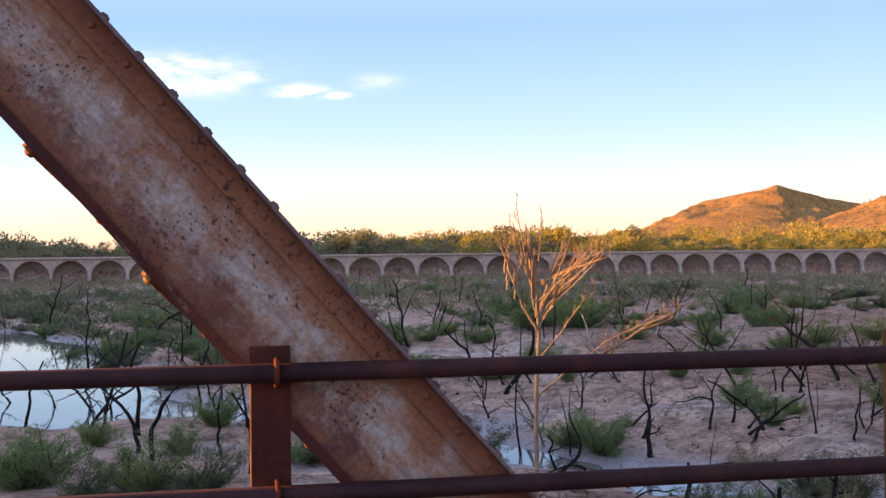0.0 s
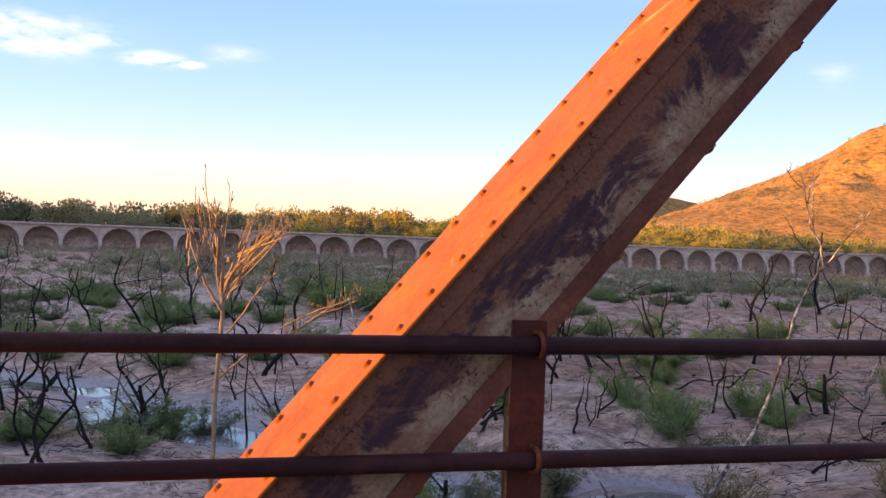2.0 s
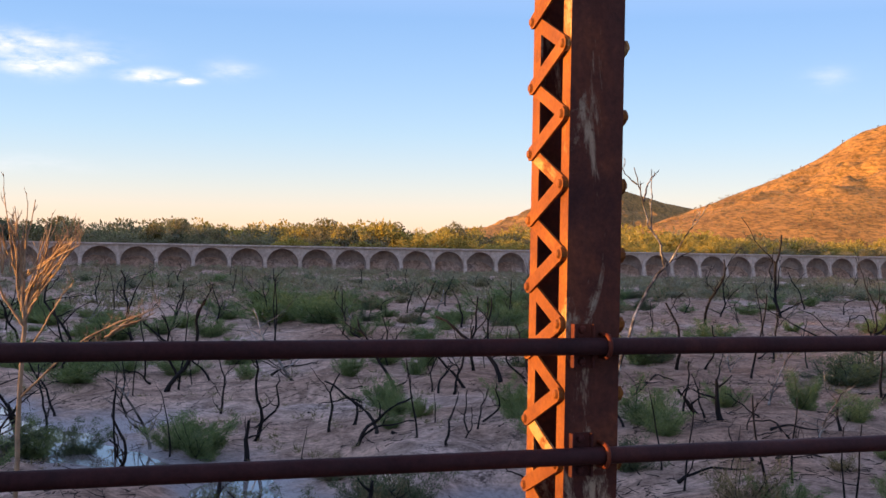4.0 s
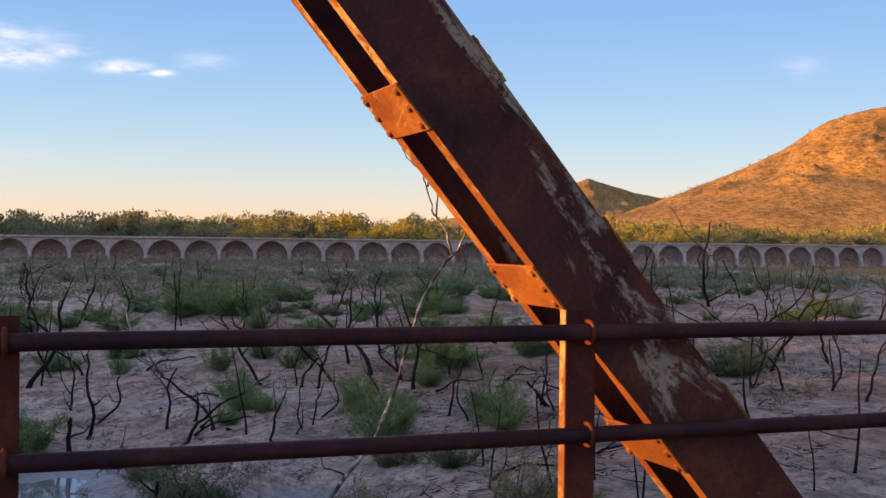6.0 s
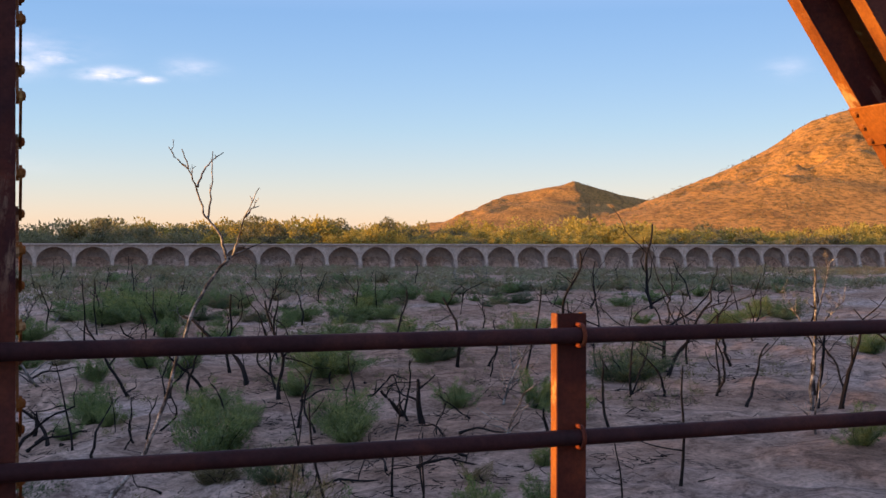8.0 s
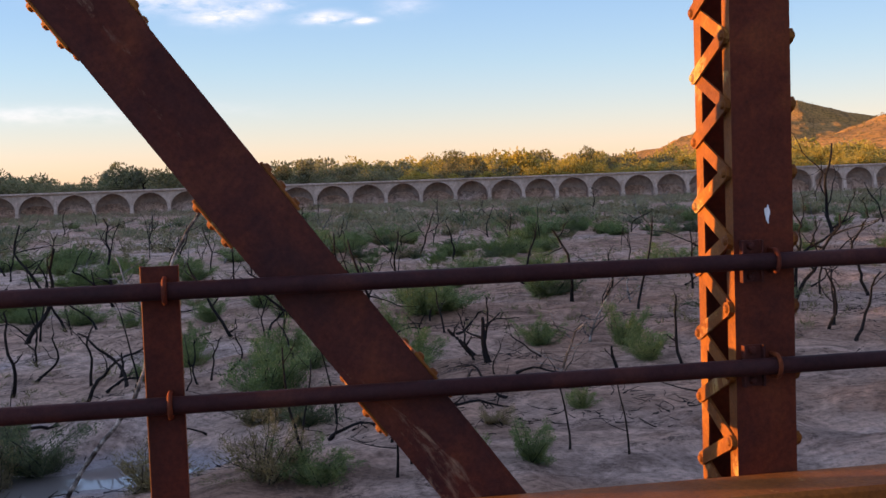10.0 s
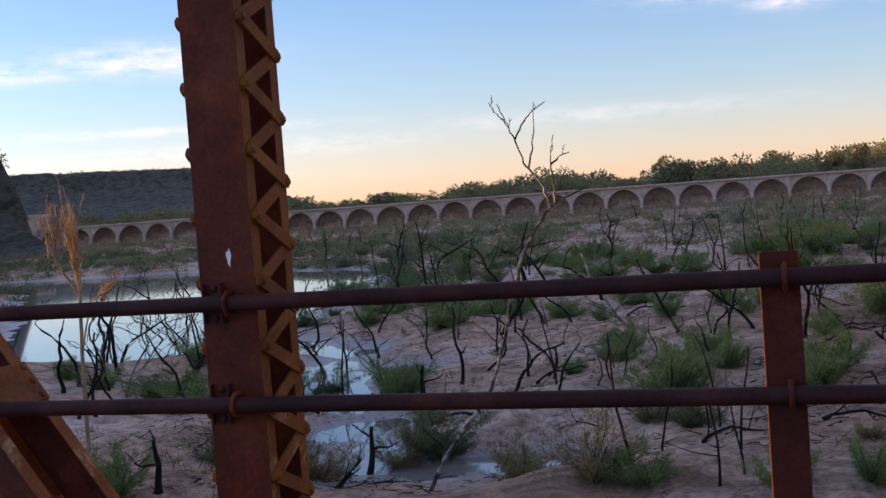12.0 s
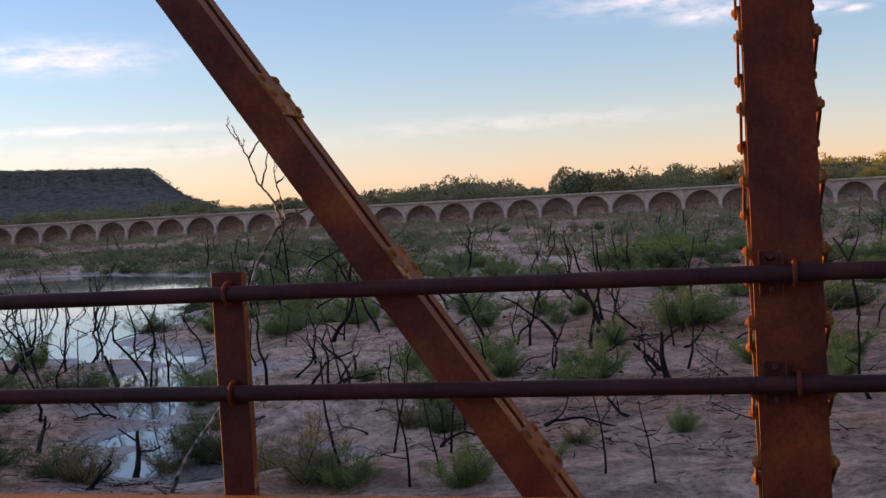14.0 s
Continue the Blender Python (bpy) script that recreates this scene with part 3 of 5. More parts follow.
# daub of white paint on one post
bm = bmesh.new()
out = [(0.009 * math.cos(a) * (1 + 0.35 * math.sin(3 * a)), 0.03 * math.sin(a) * (1 + 0.25 * math.cos(5 * a))) for a in [k * math.pi / 9 for k in range(18)]]
prism(bm, out, 0, 0.002, Matrix(((1, 0, 0, 18.395), (0, 0, -1, Y0 - 0.001), (0, 1, 0, 1.115), (0, 0, 0, 1))))
tagged(part("paint_daub", finish(bm), CHALK), "small white paint daub on a rusted post", "paint mark")

# ---- pipe railings ----
R_PIPE, Z_TOP, Z_LOW = 0.030, 0.95, 0.573


def pipe(bm, x0, x1, z, r, sag=0.0):
    k = 14
    rings = []
    for i in range(9):
        u = i / 8
        ring = []
        for j in range(k):
            a = 2 * math.pi * j / k
            ring.append(bm.verts.new((x0 + (x1 - x0) * u, r * math.cos(a), z + r * math.sin(a) - sag * 4 * u * (1 - u))))
        rings.append(ring)
    for a, b in zip(rings, rings[1:]):
        for j in range(k):
            f = bm.faces.new((a[j], a[(j + 1) % k], b[(j + 1) % k], b[j]))
            f.smooth = True
    bm.faces.new(rings[0])
    bm.faces.new(rings[-1][::-1])


def u_bolt():
    """A bent rod over the front of the pipe, its legs in the post, with nuts."""
    bm = bmesh.new()
    path = [Vector((0, 0.055, 0.039))] + [Vector((0, -0.037 * math.cos(a), 0.039 * math.sin(a))) for a in [math.pi / 2 - k * math.pi / 8 for k in range(9)]] + [Vector((0, 0.055, -0.039))]
    rings = []
    for i, p in enumerate(path):
        d = (path[min(i + 1, len(path) - 1)] - path[max(i - 1, 0)]).normalized()
        u = Vector((1, 0, 0))
        v = d.cross(u)
        rings.append([bm.verts.new(p + 0.009 * (math.cos(a) * u + math.sin(a) * v)) for a in [k * math.pi / 3 for k in range(6)]])
    for a, b in zip(rings, rings[1:]):
        for j in range(6):
            bm.faces.new((a[j], a[(j + 1) % 6], b[(j + 1) % 6], b[j])).smooth = True
    return finish(bm)


UBOLT = bpy.data.meshes.new("u_bolt")
ub = u_bolt()
ub.to_mesh(UBOLT)
ub.free()
UBOLT.materials.append(RUST_RED)


def rail_bracket():
    """A short channel clip riveted to a truss post behind the rail."""
    bm = bmesh.new()
    box(bm, -0.04, 0.04, 0.036, 0.0445, -0.075, 0.075)
    for x in (-0.04, 0.033):
        box(bm, x, x + 0.007, 0.014, 0.036, -0.075, 0.075)
    for z in (-0.055, 0.055):
        dome(bm, (0, 0.036, z), (0, -1, 0), 0.016, 0.013)
    return finish(bm)


BRACKET = bpy.data.meshes.new("rail_bracket")
rb = rail_bracket()
rb.to_mesh(BRACKET)
rb.free()
BRACKET.materials.append(RUST)


def rail_post_mesh():
    bm = bmesh.new()
    h, y, f = 0.062, 0.036, 0.052
    prism(bm, [(-h, y), (h, y), (h, y + f), (h - 0.008, y + f), (h - 0.011, y + 0.008), (-h + 0.011, y + 0.008), (-h + 0.008, y + f), (-h, y + f)], 0.0, 1.03)
    finish(bm)
    bmesh.ops.bevel(bm, geom=[e for e in bm.edges if abs(e.verts[0].co.z - e.verts[1].co.z) > 0.5], offset=0.003, segments=1, affect="EDGES")
    return bm


POST = bpy.data.meshes.new("post")
rp = rail_post_mesh()
rp.to_mesh(POST)
rp.free()
POST.materials.append(RUST_POST)
# post sides take the same sun-brightened colour; the front stays dark
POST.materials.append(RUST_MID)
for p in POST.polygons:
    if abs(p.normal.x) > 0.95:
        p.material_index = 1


def railing(x_from, x_to, posts, clamps, coupling):
    r = thing("pipe_railing", Matrix.Translation((x_from, 0, 0)))
    for z, name in ((Z_TOP, "top_rail"), (Z_LOW, "bottom_rail")):
        bm = bmesh.new()
        pipe(bm, 0, x_to - x_from, z, R_PIPE)
        rail = part(name, bm, PIPE, r, "dark brown steel pipe")
        for cx in coupling:
            bm = bmesh.new()
            pipe(bm, cx - x_from - 0.07, cx - x_from + 0.07, z, R_PIPE + 0.006)
            part("coupling", bm, PIPE, rail)
    for px in posts:
        p = part("post", POST, None, r, "rusted steel channel", Matrix.Translation((px - x_from, 0, 0)))
        for z in (Z_TOP, Z_LOW):
            part("u_bolt", UBOLT, None, p, "rusted rod", Matrix.Translation((0.018, 0, z)))
    for px in clamps:
        for z in (Z_TOP, Z_LOW):
            part("u_bolt", UBOLT, None, r, "rusted rod", Matrix.Translation((px - x_from + 0.03, 0.0, z)))
            part("rail_bracket", BRACKET, None, r, "riveted rusted clip", Matrix.Translation((px - x_from - 0.045, 0.0, z)))
    return tagged(r, "two-bar rusted pipe railing on steel posts along the kerb", "railing", "bridge railings")


posts_east = [-0.09] + [PANEL * k + d for k in range(10) for d in (2.09 if k == 0 else 2.05, 4.06)]
railing(-0.17, 61.2, posts_east, [6.094, 12.18, 18.37, 24.4] + [PANEL * k for k in range(5, 10)], [-0.13])
posts_west = [-0.43] + [-0.53 - PANEL * k - d for k in range(10) for d in (2.09 if k == 0 else 2.05, 4.06)]
railing(-61.2, -0.24, posts_west, [-0.56 - PANEL * k for k in range(1, 10)], [-0.38])
# thin sleeve pipes joining the two railings over the gap
for z in (Z_TOP, Z_LOW):
    bm = bmesh.new()
    pipe(bm, -0.33, -0.06, z, R_PIPE - 0.005)
    tagged(part("rail_sleeve", bm, PIPE), "thin rusted pipe sleeve joining two railings", "pipe", "rail sleeves")

# rag knotted round the top rail
rng = random.Random(5)
bm = bmesh.new()
bmesh.ops.create_icosphere(bm, subdivisions=3, radius=1.0)
for v in bm.verts:
    k = 1 + 0.35 * (noise.noise(v.co * 2.3) + 0.5 * noise.noise(v.co * 5.1))
    v.co = Vector((v.co.x * 0.019 * k, v.co.y * 0.019 * k, v.co.z * 0.031 * k))
    if v.co.z < -0.01:
        v.co.x *= 0.55
for f in bm.faces:
    f.smooth = True
bmesh.ops.translate(bm, verts=bm.verts, vec=(-0.286, -0.012, 0.985))
rag = part("knotted_rag", bm, CLOTH)
bm = bmesh.new()
pipe(bm, -0.305, -0.275, Z_TOP, R_PIPE + 0.004)
part("rag_loop", bm, RED_CLOTH, rag, "red and white twisted loop")
tagged(rag, "white and red rag knotted round the rusted top rail", "rag")
bm = bmesh.new()
box(bm, 0.02, 0.075, -0.026, 0.012, Z_TOP + 0.024, Z_TOP + 0.033, 0.003)
tagged(part("tape_strip", bm, TAPE), "short strip of blue tape on the top rail", "tape")


# ---- terrain ----
def value_noise(x, y, seed):
    x, y = np.asarray(x, float), np.asarray(y, float)
    xi, yi = np.floor(x), np.floor(y)
    u, v = x - xi, y - yi
    u, v = u * u * (3 - 2 * u), v * v * (3 - 2 * v)
    h = lambda a, b: np.modf(np.abs(np.sin(a * 127.1 + b * 311.7 + seed * 74.7) * 43758.5453))[0]
    return (h(xi, yi) * (1 - u) + h(xi + 1, yi) * u) * (1 - v) + (h(xi, yi + 1) * (1 - u) + h(xi + 1, yi + 1) * u) * v


def fractal(x, y, seed, octaves=4):
    total, amp = 0, 1.0
    for k in range(octaves):
        total = total + amp * (value_noise(x * 2**k, y * 2**k, seed + k) - 0.5)
        amp *= 0.5
    return total


# course of the pool and its outflow: x, y, half width
CHANNEL = [(-66, 100, 8), (-44, 97, 10), (-29, 84, 13), (-18, 60, 8), (-11, 45, 5), (-4, 42.5, 0.7), (1.5, 39.5, -0.5), (4.4, 35, -0.7), (6.9, 28.0, -0.5), (9.6, 23.2, 0.0), (10.9, 21.2, 0.3), (12.5, 20.4, 0.3), (14.2, 21.2, 0.2)]
Z_WATER = -4.7


def shore(x, y):
    """Signed distance to the water's course."""
    best = np.full(np.shape(x), 1e9)
    for (ax, ay, ar), (bx, by, br) in zip(CHANNEL, CHANNEL[1:]):
        dx, dy = bx - ax, by - ay
        t = np.clip(((x - ax) * dx + (y - ay) * dy) / (dx * dx + dy * dy), 0, 1)
        best = np.minimum(best, np.hypot(x - ax - t * dx, y - ay - t * dy) - (ar + t * (br - ar)))
    return best


def ease(u):
    u = np.clip(u, 0, 1)
    return u * u * (3 - 2 * u)


def ground_z(x, y):
    x, y = np.asarray(x, float), np.asarray(y, float)
    near = np.clip((260 - np.hypot(x - 15, y - 40)) / 60, 0, 1)
    # low mud flat by the water, a terrace further east, level ground along the dam
    bed = -4.28 + 0.74 * ease((x - 9) / 11)
    foot = -3.5 - 0.95 * ease((x - 40) / 90)
    far = ease((y - 70) / 120)
    base = bed * (1 - far) + foot * far
    base = base + near * (np.maximum(0.5 * fractal(x / 11, y / 11, 3, 3), -0.14) + 0.34 * fractal(x / 2.3, y / 2.3, 11, 4))
    d = shore(x, y) + (1.6 + 1.2 * np.clip((46 - y) / 6, 0, 1)) * fractal(x / 4, y / 4, 21, 3) + 0.35 * np.clip((46 - y) / 6, 0, 1)
    s = ease((d + 2.2) / 8.5)
    z = -5.05 + (base + 5.05) * s
    up = np.clip((y - 222.5) / 3.0, 0, 1)
    return z * (1 - up) + up * (0.2 + 0.5 * fractal(x / 30, y / 30, 9, 3) * near)


def spaced(dense_from, dense_to, step, low, high, growth=1.16):
    mid = list(np.arange(dense_from, dense_to, step))
    up, s = [mid[-1] + step], step
    while up[-1] < high:
        s *= growth
        up.append(up[-1] + s)
    down, s = [mid[0] - step], step
    while down[-1] > low:
        s *= growth
        down.append(down[-1] - s)
    return np.array(down[::-1] + mid + up)


gx, gy = spaced(-20, 56, 0.3, -4300, 4300, 1.08), spaced(14, 60, 0.26, -4300, 4300, 1.07)
gy = np.array(sorted(set(list(gy)) | {221.9, 222.6, 223.4, 224.5, 225.6}))
X, Y = np.meshgrid(gx, gy)
Z = ground_z(X, Y)
nx, ny = len(gx), len(gy)
idx = np.arange(nx * ny).reshape(ny, nx)
quads = np.stack([idx[:-1, :-1], idx[:-1, 1:], idx[1:, 1:], idx[1:, :-1]], -1).reshape(-1, 4)
ground = new("ground", mesh_of("ground", np.stack([X.ravel(), Y.ravel(), Z.ravel()], 1).tolist(), quads.tolist(), EARTH, True))
tagged(ground, "dry pinkish-brown river silt with mud flats", "ground", kind="structure")

cell = 2.0
wx, wy = np.arange(-96, 24, cell), np.arange(10, 132, cell)
verts, faces, known = [], [], {}
for cx in wx:
    for cy in wy:
        if float(shore(cx + cell / 2, cy + cell / 2)) > 7.0:
            continue
        quad = []
        for q in ((cx, cy), (cx + cell, cy), (cx + cell, cy + cell), (cx, cy + cell)):
            if q not in known:
                known[q] = len(verts)
                verts.append((q[0], q[1], Z_WATER))
            quad.append(known[q])
        faces.append(quad)
tagged(part("water", mesh_of("water", verts, faces, WATER), None), "still shallow pool and trickle reflecting the evening sky", "water", kind="structure")


def ridge(name, crest, front, back, mat, seed, rough, label, base=-1.0, steps=90, cliff=0.0):
    """A hill round a crest line of (x, y, z), falling off to both sides."""
    c = np.array(crest, float)
    u = np.linspace(0, len(c) - 1, steps * 3)
    px, py, pz = (np.interp(u, np.arange(len(c)), c[:, k]) for k in range(3))
    for _ in range(3):
        pz[1:-1] = 0.25 * pz[:-2] + 0.5 * pz[1:-1] + 0.25 * pz[2:]
    tx, ty = np.gradient(px), np.gradient(py)
    ln = np.hypot(tx, ty)
    nxv, nyv = ty / ln, -tx / ln
    v = np.linspace(-1, 1, steps)
    verts = []
    for w in v:
        reach = front if w < 0 else back
        x, y = px + abs(w) * reach * (nxv if w < 0 else -nxv), py + abs(w) * reach * (nyv if w < 0 else -nyv)
        a = abs(w)
        fall = (1 - a) ** 1.25 if not cliff else np.where(a < 0.12, 1.0, np.where(a < 0.2, 1 - cliff * (a - 0.12) / 0.08, (1 - cliff) * (1 - (a - 0.2) / 0.8) ** 1.2))
        lump = fractal(x / rough, y / rough, seed, 5) * (0.10 + 0.9 * min(1, a * 3.0)) * 0.30
        lump = lump + 0.05 * fractal(x / (rough * 0.22), y / (rough * 0.22), seed + 3, 4) * min(1, a * 4)
        gully = (1 - np.abs(fractal(x / (rough * 0.45) + 40, y / (rough * 0.8), seed + 9, 3)) * 2) * 0.11
        z = base + (pz - base) * np.clip(fall * (1 + (0.85 * lump - gully) * np.sin(np.pi * min(1, a * 1.6 + 0.03)) ) , 0, None)
        verts.append(np.stack([x, y, z], 1))
    verts = np.array(verts)
    r, k = verts.shape[:2]
    ids = np.arange(r * k).reshape(r, k)
    f = np.stack([ids[:-1, :-1], ids[:-1, 1:], ids[1:, 1:], ids[1:, :-1]], -1).reshape(-1, 4)
    ob = new(name, mesh_of(name, verts.reshape(-1, 3).tolist(), f.tolist(), mat, True))
    return tagged(ob, label, "hill", kind="structure"), verts


def polar(rows, dist, cx=13.0, cy=-3.8):
    """Crest points from azimuth, elevation and distance as seen from the bridge."""
    return [(cx + d * math.sin(radians(a)), cy + d * math.cos(radians(a)), 1.28 + d * math.tan(radians(e))) for (a, e), d in zip(rows, dist)]


far_hill, far_verts = ridge("hill_far", polar([(17, 0.2), (20, 0.5), (21.4, 1.3), (23.4, 2.42), (25, 2.7), (26.3, 2.95), (26.85, 3.12), (27.6, 2.9), (29.2, 2.42), (31, 2.05), (33, 1.7), (38, 0.8)], [1650, 1600, 1560, 1540, 1520, 1510, 1500, 1500, 1500, 1500, 1500, 1500]),
                            330, 300, HILL, 4, 70, "distant sunlit desert hill with a pointed top")
near_hill, near_verts = ridge("hill_near", polar([(25.5, 0.15), (28.5, 1.2), (30.5, 2.12), (32.5, 2.97), (34.5, 3.8), (36, 4.6), (37.1, 5.28), (38.1, 5.98), (39.6, 6.42), (40.7, 6.58), (42, 6.3), (45, 6.0), (50, 5.2), (58, 4.0), (70, 2)],
                              [980, 950, 930, 915, 900, 885, 875, 868, 860, 855, 850, 845, 840, 830, 820]), 255, 320, HILL, 14, 48, "sunlit orange desert hill dotted with scrub")
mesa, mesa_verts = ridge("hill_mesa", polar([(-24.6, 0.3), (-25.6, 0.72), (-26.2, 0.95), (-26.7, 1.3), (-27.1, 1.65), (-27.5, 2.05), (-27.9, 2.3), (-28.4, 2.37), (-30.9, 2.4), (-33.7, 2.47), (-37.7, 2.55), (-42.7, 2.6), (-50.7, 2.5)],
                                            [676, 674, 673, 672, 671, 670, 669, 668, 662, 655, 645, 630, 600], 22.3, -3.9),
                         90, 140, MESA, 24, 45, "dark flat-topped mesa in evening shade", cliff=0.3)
# bluff added on the west side, mostly out of view, to keep the evening sun off the river bed
BLUFF_TOP = 22.0
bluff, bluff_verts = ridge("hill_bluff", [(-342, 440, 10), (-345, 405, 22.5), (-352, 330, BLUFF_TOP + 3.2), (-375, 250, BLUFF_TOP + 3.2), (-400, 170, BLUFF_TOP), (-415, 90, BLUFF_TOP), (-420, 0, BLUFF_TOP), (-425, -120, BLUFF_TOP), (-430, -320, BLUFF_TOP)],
                           120, 120, MESA, 31, 40, "dark rocky bluff added on the west side as a shadow caster", cliff=0.5)

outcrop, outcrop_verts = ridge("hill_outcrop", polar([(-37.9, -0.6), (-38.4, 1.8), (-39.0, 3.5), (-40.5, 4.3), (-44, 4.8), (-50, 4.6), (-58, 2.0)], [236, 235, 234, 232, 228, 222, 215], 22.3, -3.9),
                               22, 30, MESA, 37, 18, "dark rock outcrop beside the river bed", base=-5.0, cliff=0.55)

# ---- dam ----
BAY, DAM_Y, DAM_TOP, DAM_FOOT = 6.9, 222.0, 1.25, -4.4
dam = thing("arched_dam", Matrix.Translation((16.3, DAM_Y, DAM_FOOT)))


def dam_bay():
    """One bay: a buttress on each side, an arched niche between and the wall above."""
    bm = bmesh.new()
    half, top, spring, r, deep = BAY / 2, DAM_TOP - DAM_FOOT - 0.35, 2.1, 3.13, 1.5
    arc = [(r * math.cos(a), spring + 0.93 * r * math.sin(a)) for a in [k * math.pi / 14 for k in range(15)]]
    arc = [(r - 0.25, 0)] + arc + [(-r + 0.25, 0)]
    outer = [(half, 0), (half, spring)] + [(half * (1 - 2 * k / 12), top) for k in range(13)] + [(-half, spring), (-half, 0)]
    fv = lambda pts, y: [bm.verts.new((x, y, z)) for x, z in pts]
    a0, o0 = fv(arc, 0), fv(outer, 0)
    for i in range(len(arc) - 1):
        bm.faces.new((a0[i], o0[i], o0[i + 1], a0[i + 1]))
    a1 = fv(arc, deep)
    for i in range(len(arc) - 1):
        f = bm.faces.new((a0[i], a0[i + 1], a1[i + 1], a1[i]))
    # the upstream barrel: bulging back wall of the niche
    prev = a1
    for s, y in ((0.7, deep + 0.55), (0.35, deep + 0.85)):
        ring = fv([(x * s, z) for x, z in arc], y)
        for i in range(len(arc) - 1):
            bm.faces.new((prev[i], prev[i + 1], ring[i + 1], ring[i]))
        prev = ring
    bm.faces.new(prev)
    o1 = fv(outer, 4.2)
    for i in range(len(outer) - 1):
        bm.faces.new((o0[i], o1[i], o1[i + 1], o0[i + 1]))
    bm.faces.new(o1)
    me = bpy.data.meshes.new("arch_bay")
    bmesh.ops.recalc_face_normals(bm, faces=bm.faces)
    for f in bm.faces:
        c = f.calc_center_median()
        # recessed faces take the darker concrete that carries the niche shade
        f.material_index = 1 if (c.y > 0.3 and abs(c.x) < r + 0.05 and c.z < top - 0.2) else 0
    bm.to_mesh(me)
    bm.free()
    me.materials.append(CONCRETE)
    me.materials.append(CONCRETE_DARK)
    return me


BAY_MESH = dam_bay()
bm = bmesh.new()
lo = [bm.verts.new(q) for q in ((-0.42, -0.95, 0), (0.42, -0.95, 0), (0.42, 0.02, 0), (-0.42, 0.02, 0))]
hi = [bm.verts.new(q) for q in ((-0.17, -0.12, 4.1), (0.17, -0.12, 4.1), (0.17, 0.02, 4.1), (-0.17, 0.02, 4.1))]
for q in (hi, [lo[0], lo[1], hi[1], hi[0]], [lo[1], lo[2], hi[2], hi[1]], [lo[3], lo[0], hi[0], hi[3]], [lo[2], lo[3], hi[3], hi[2]]):
    bm.faces.new(q)
finish(bm)
BUTTRESS = bpy.data.meshes.new("buttress")
bm.to_mesh(BUTTRESS)
bm.free()
BUTTRESS.materials.append(CONCRETE)
bm = box(bmesh.new(), -BAY / 2, BAY / 2, -0.4, 4.5, 0, 0.34, 0.05)
CREST = bpy.data.meshes.new("crest_slab")
bm.to_mesh(CREST)
bm.free()
CREST.materials.append(CONCRETE)
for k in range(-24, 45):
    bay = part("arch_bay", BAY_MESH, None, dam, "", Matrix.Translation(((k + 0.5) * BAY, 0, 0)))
    part("crest_slab", CREST, None, bay, "", Matrix.Translation((0, 0, DAM_TOP - DAM_FOOT - 0.345)))
    part("buttress", BUTTRESS, None, bay, "", Matrix.Translation((-BAY / 2, 0, 0)))
tagged(dam, "long pale concrete dam with a row of round arches", "dam")
# gatehouse wall at the dam's far end
bm = bmesh.new()
box(bm, -168, -150.5, 216, 228, -4.6, 4.6, 0.2)
box(bm, -160, -157, 215.6, 216.5, -2.0, 2.0, 0.05)
tagged(part("gatehouse", bm, CONCRETE), "squat tan concrete gatehouse at the end of the dam", "building")


# ---- plants ----
class Geo:
    def __init__(self):
        self.v, self.f = [], []

    def tube(self, pts, radii, n=5):
        start = len(self.v)
        for i, p in enumerate(pts):
            d = (pts[min(i + 1, len(pts) - 1)] - pts[max(i - 1, 0)]).normalized()
            u = d.orthogonal().normalized()
            w = d.cross(u)
            for k in range(n):
                a = 2 * math.pi * k / n
                self.v.append(tuple(p + radii[i] * (math.cos(a) * u + math.sin(a) * w)))
        for i in range(len(pts) - 1):
            for k in range(n):
                a, b = start + i * n + k, start + i * n + (k + 1) % n
                self.f.append((a, b, b + n, a + n))
        self.f.append(tuple(start + (len(pts) - 1) * n + k for k in range(n)))

    def blade(self, p, d, width, rng):
        s = d.cross(Vector((rng.uniform(-1, 1), rng.uniform(-1, 1), rng.uniform(-1, 1)))).normalized() * width * 0.5
        i = len(self.v)
        self.v += [tuple(p - s), tuple(p + s), tuple(p + d)]
        self.f.append((i, i + 1, i + 2))

    def mesh(self, name, mat, smooth=False):
        return mesh_of(name, self.v, self.f, mat, smooth)


def limb(rng, p, d, length, r0, r1, crook, n=6, rise=0.0):
    """A crooked line of points and its radii."""
    pts, rad = [p.copy()], [r0]
    d = d.normalized()
    for i in range(n):
        d = (d + crook * Vector((rng.gauss(0, 1), rng.gauss(0, 1), rng.gauss(0, 0.7))) + Vector((0, 0, rise))).normalized()
        p = p + d * (length / n)
        pts.append(p.copy())
        rad.append(r0 + (r1 - r0) * ((i + 1) / n))
    return pts, rad


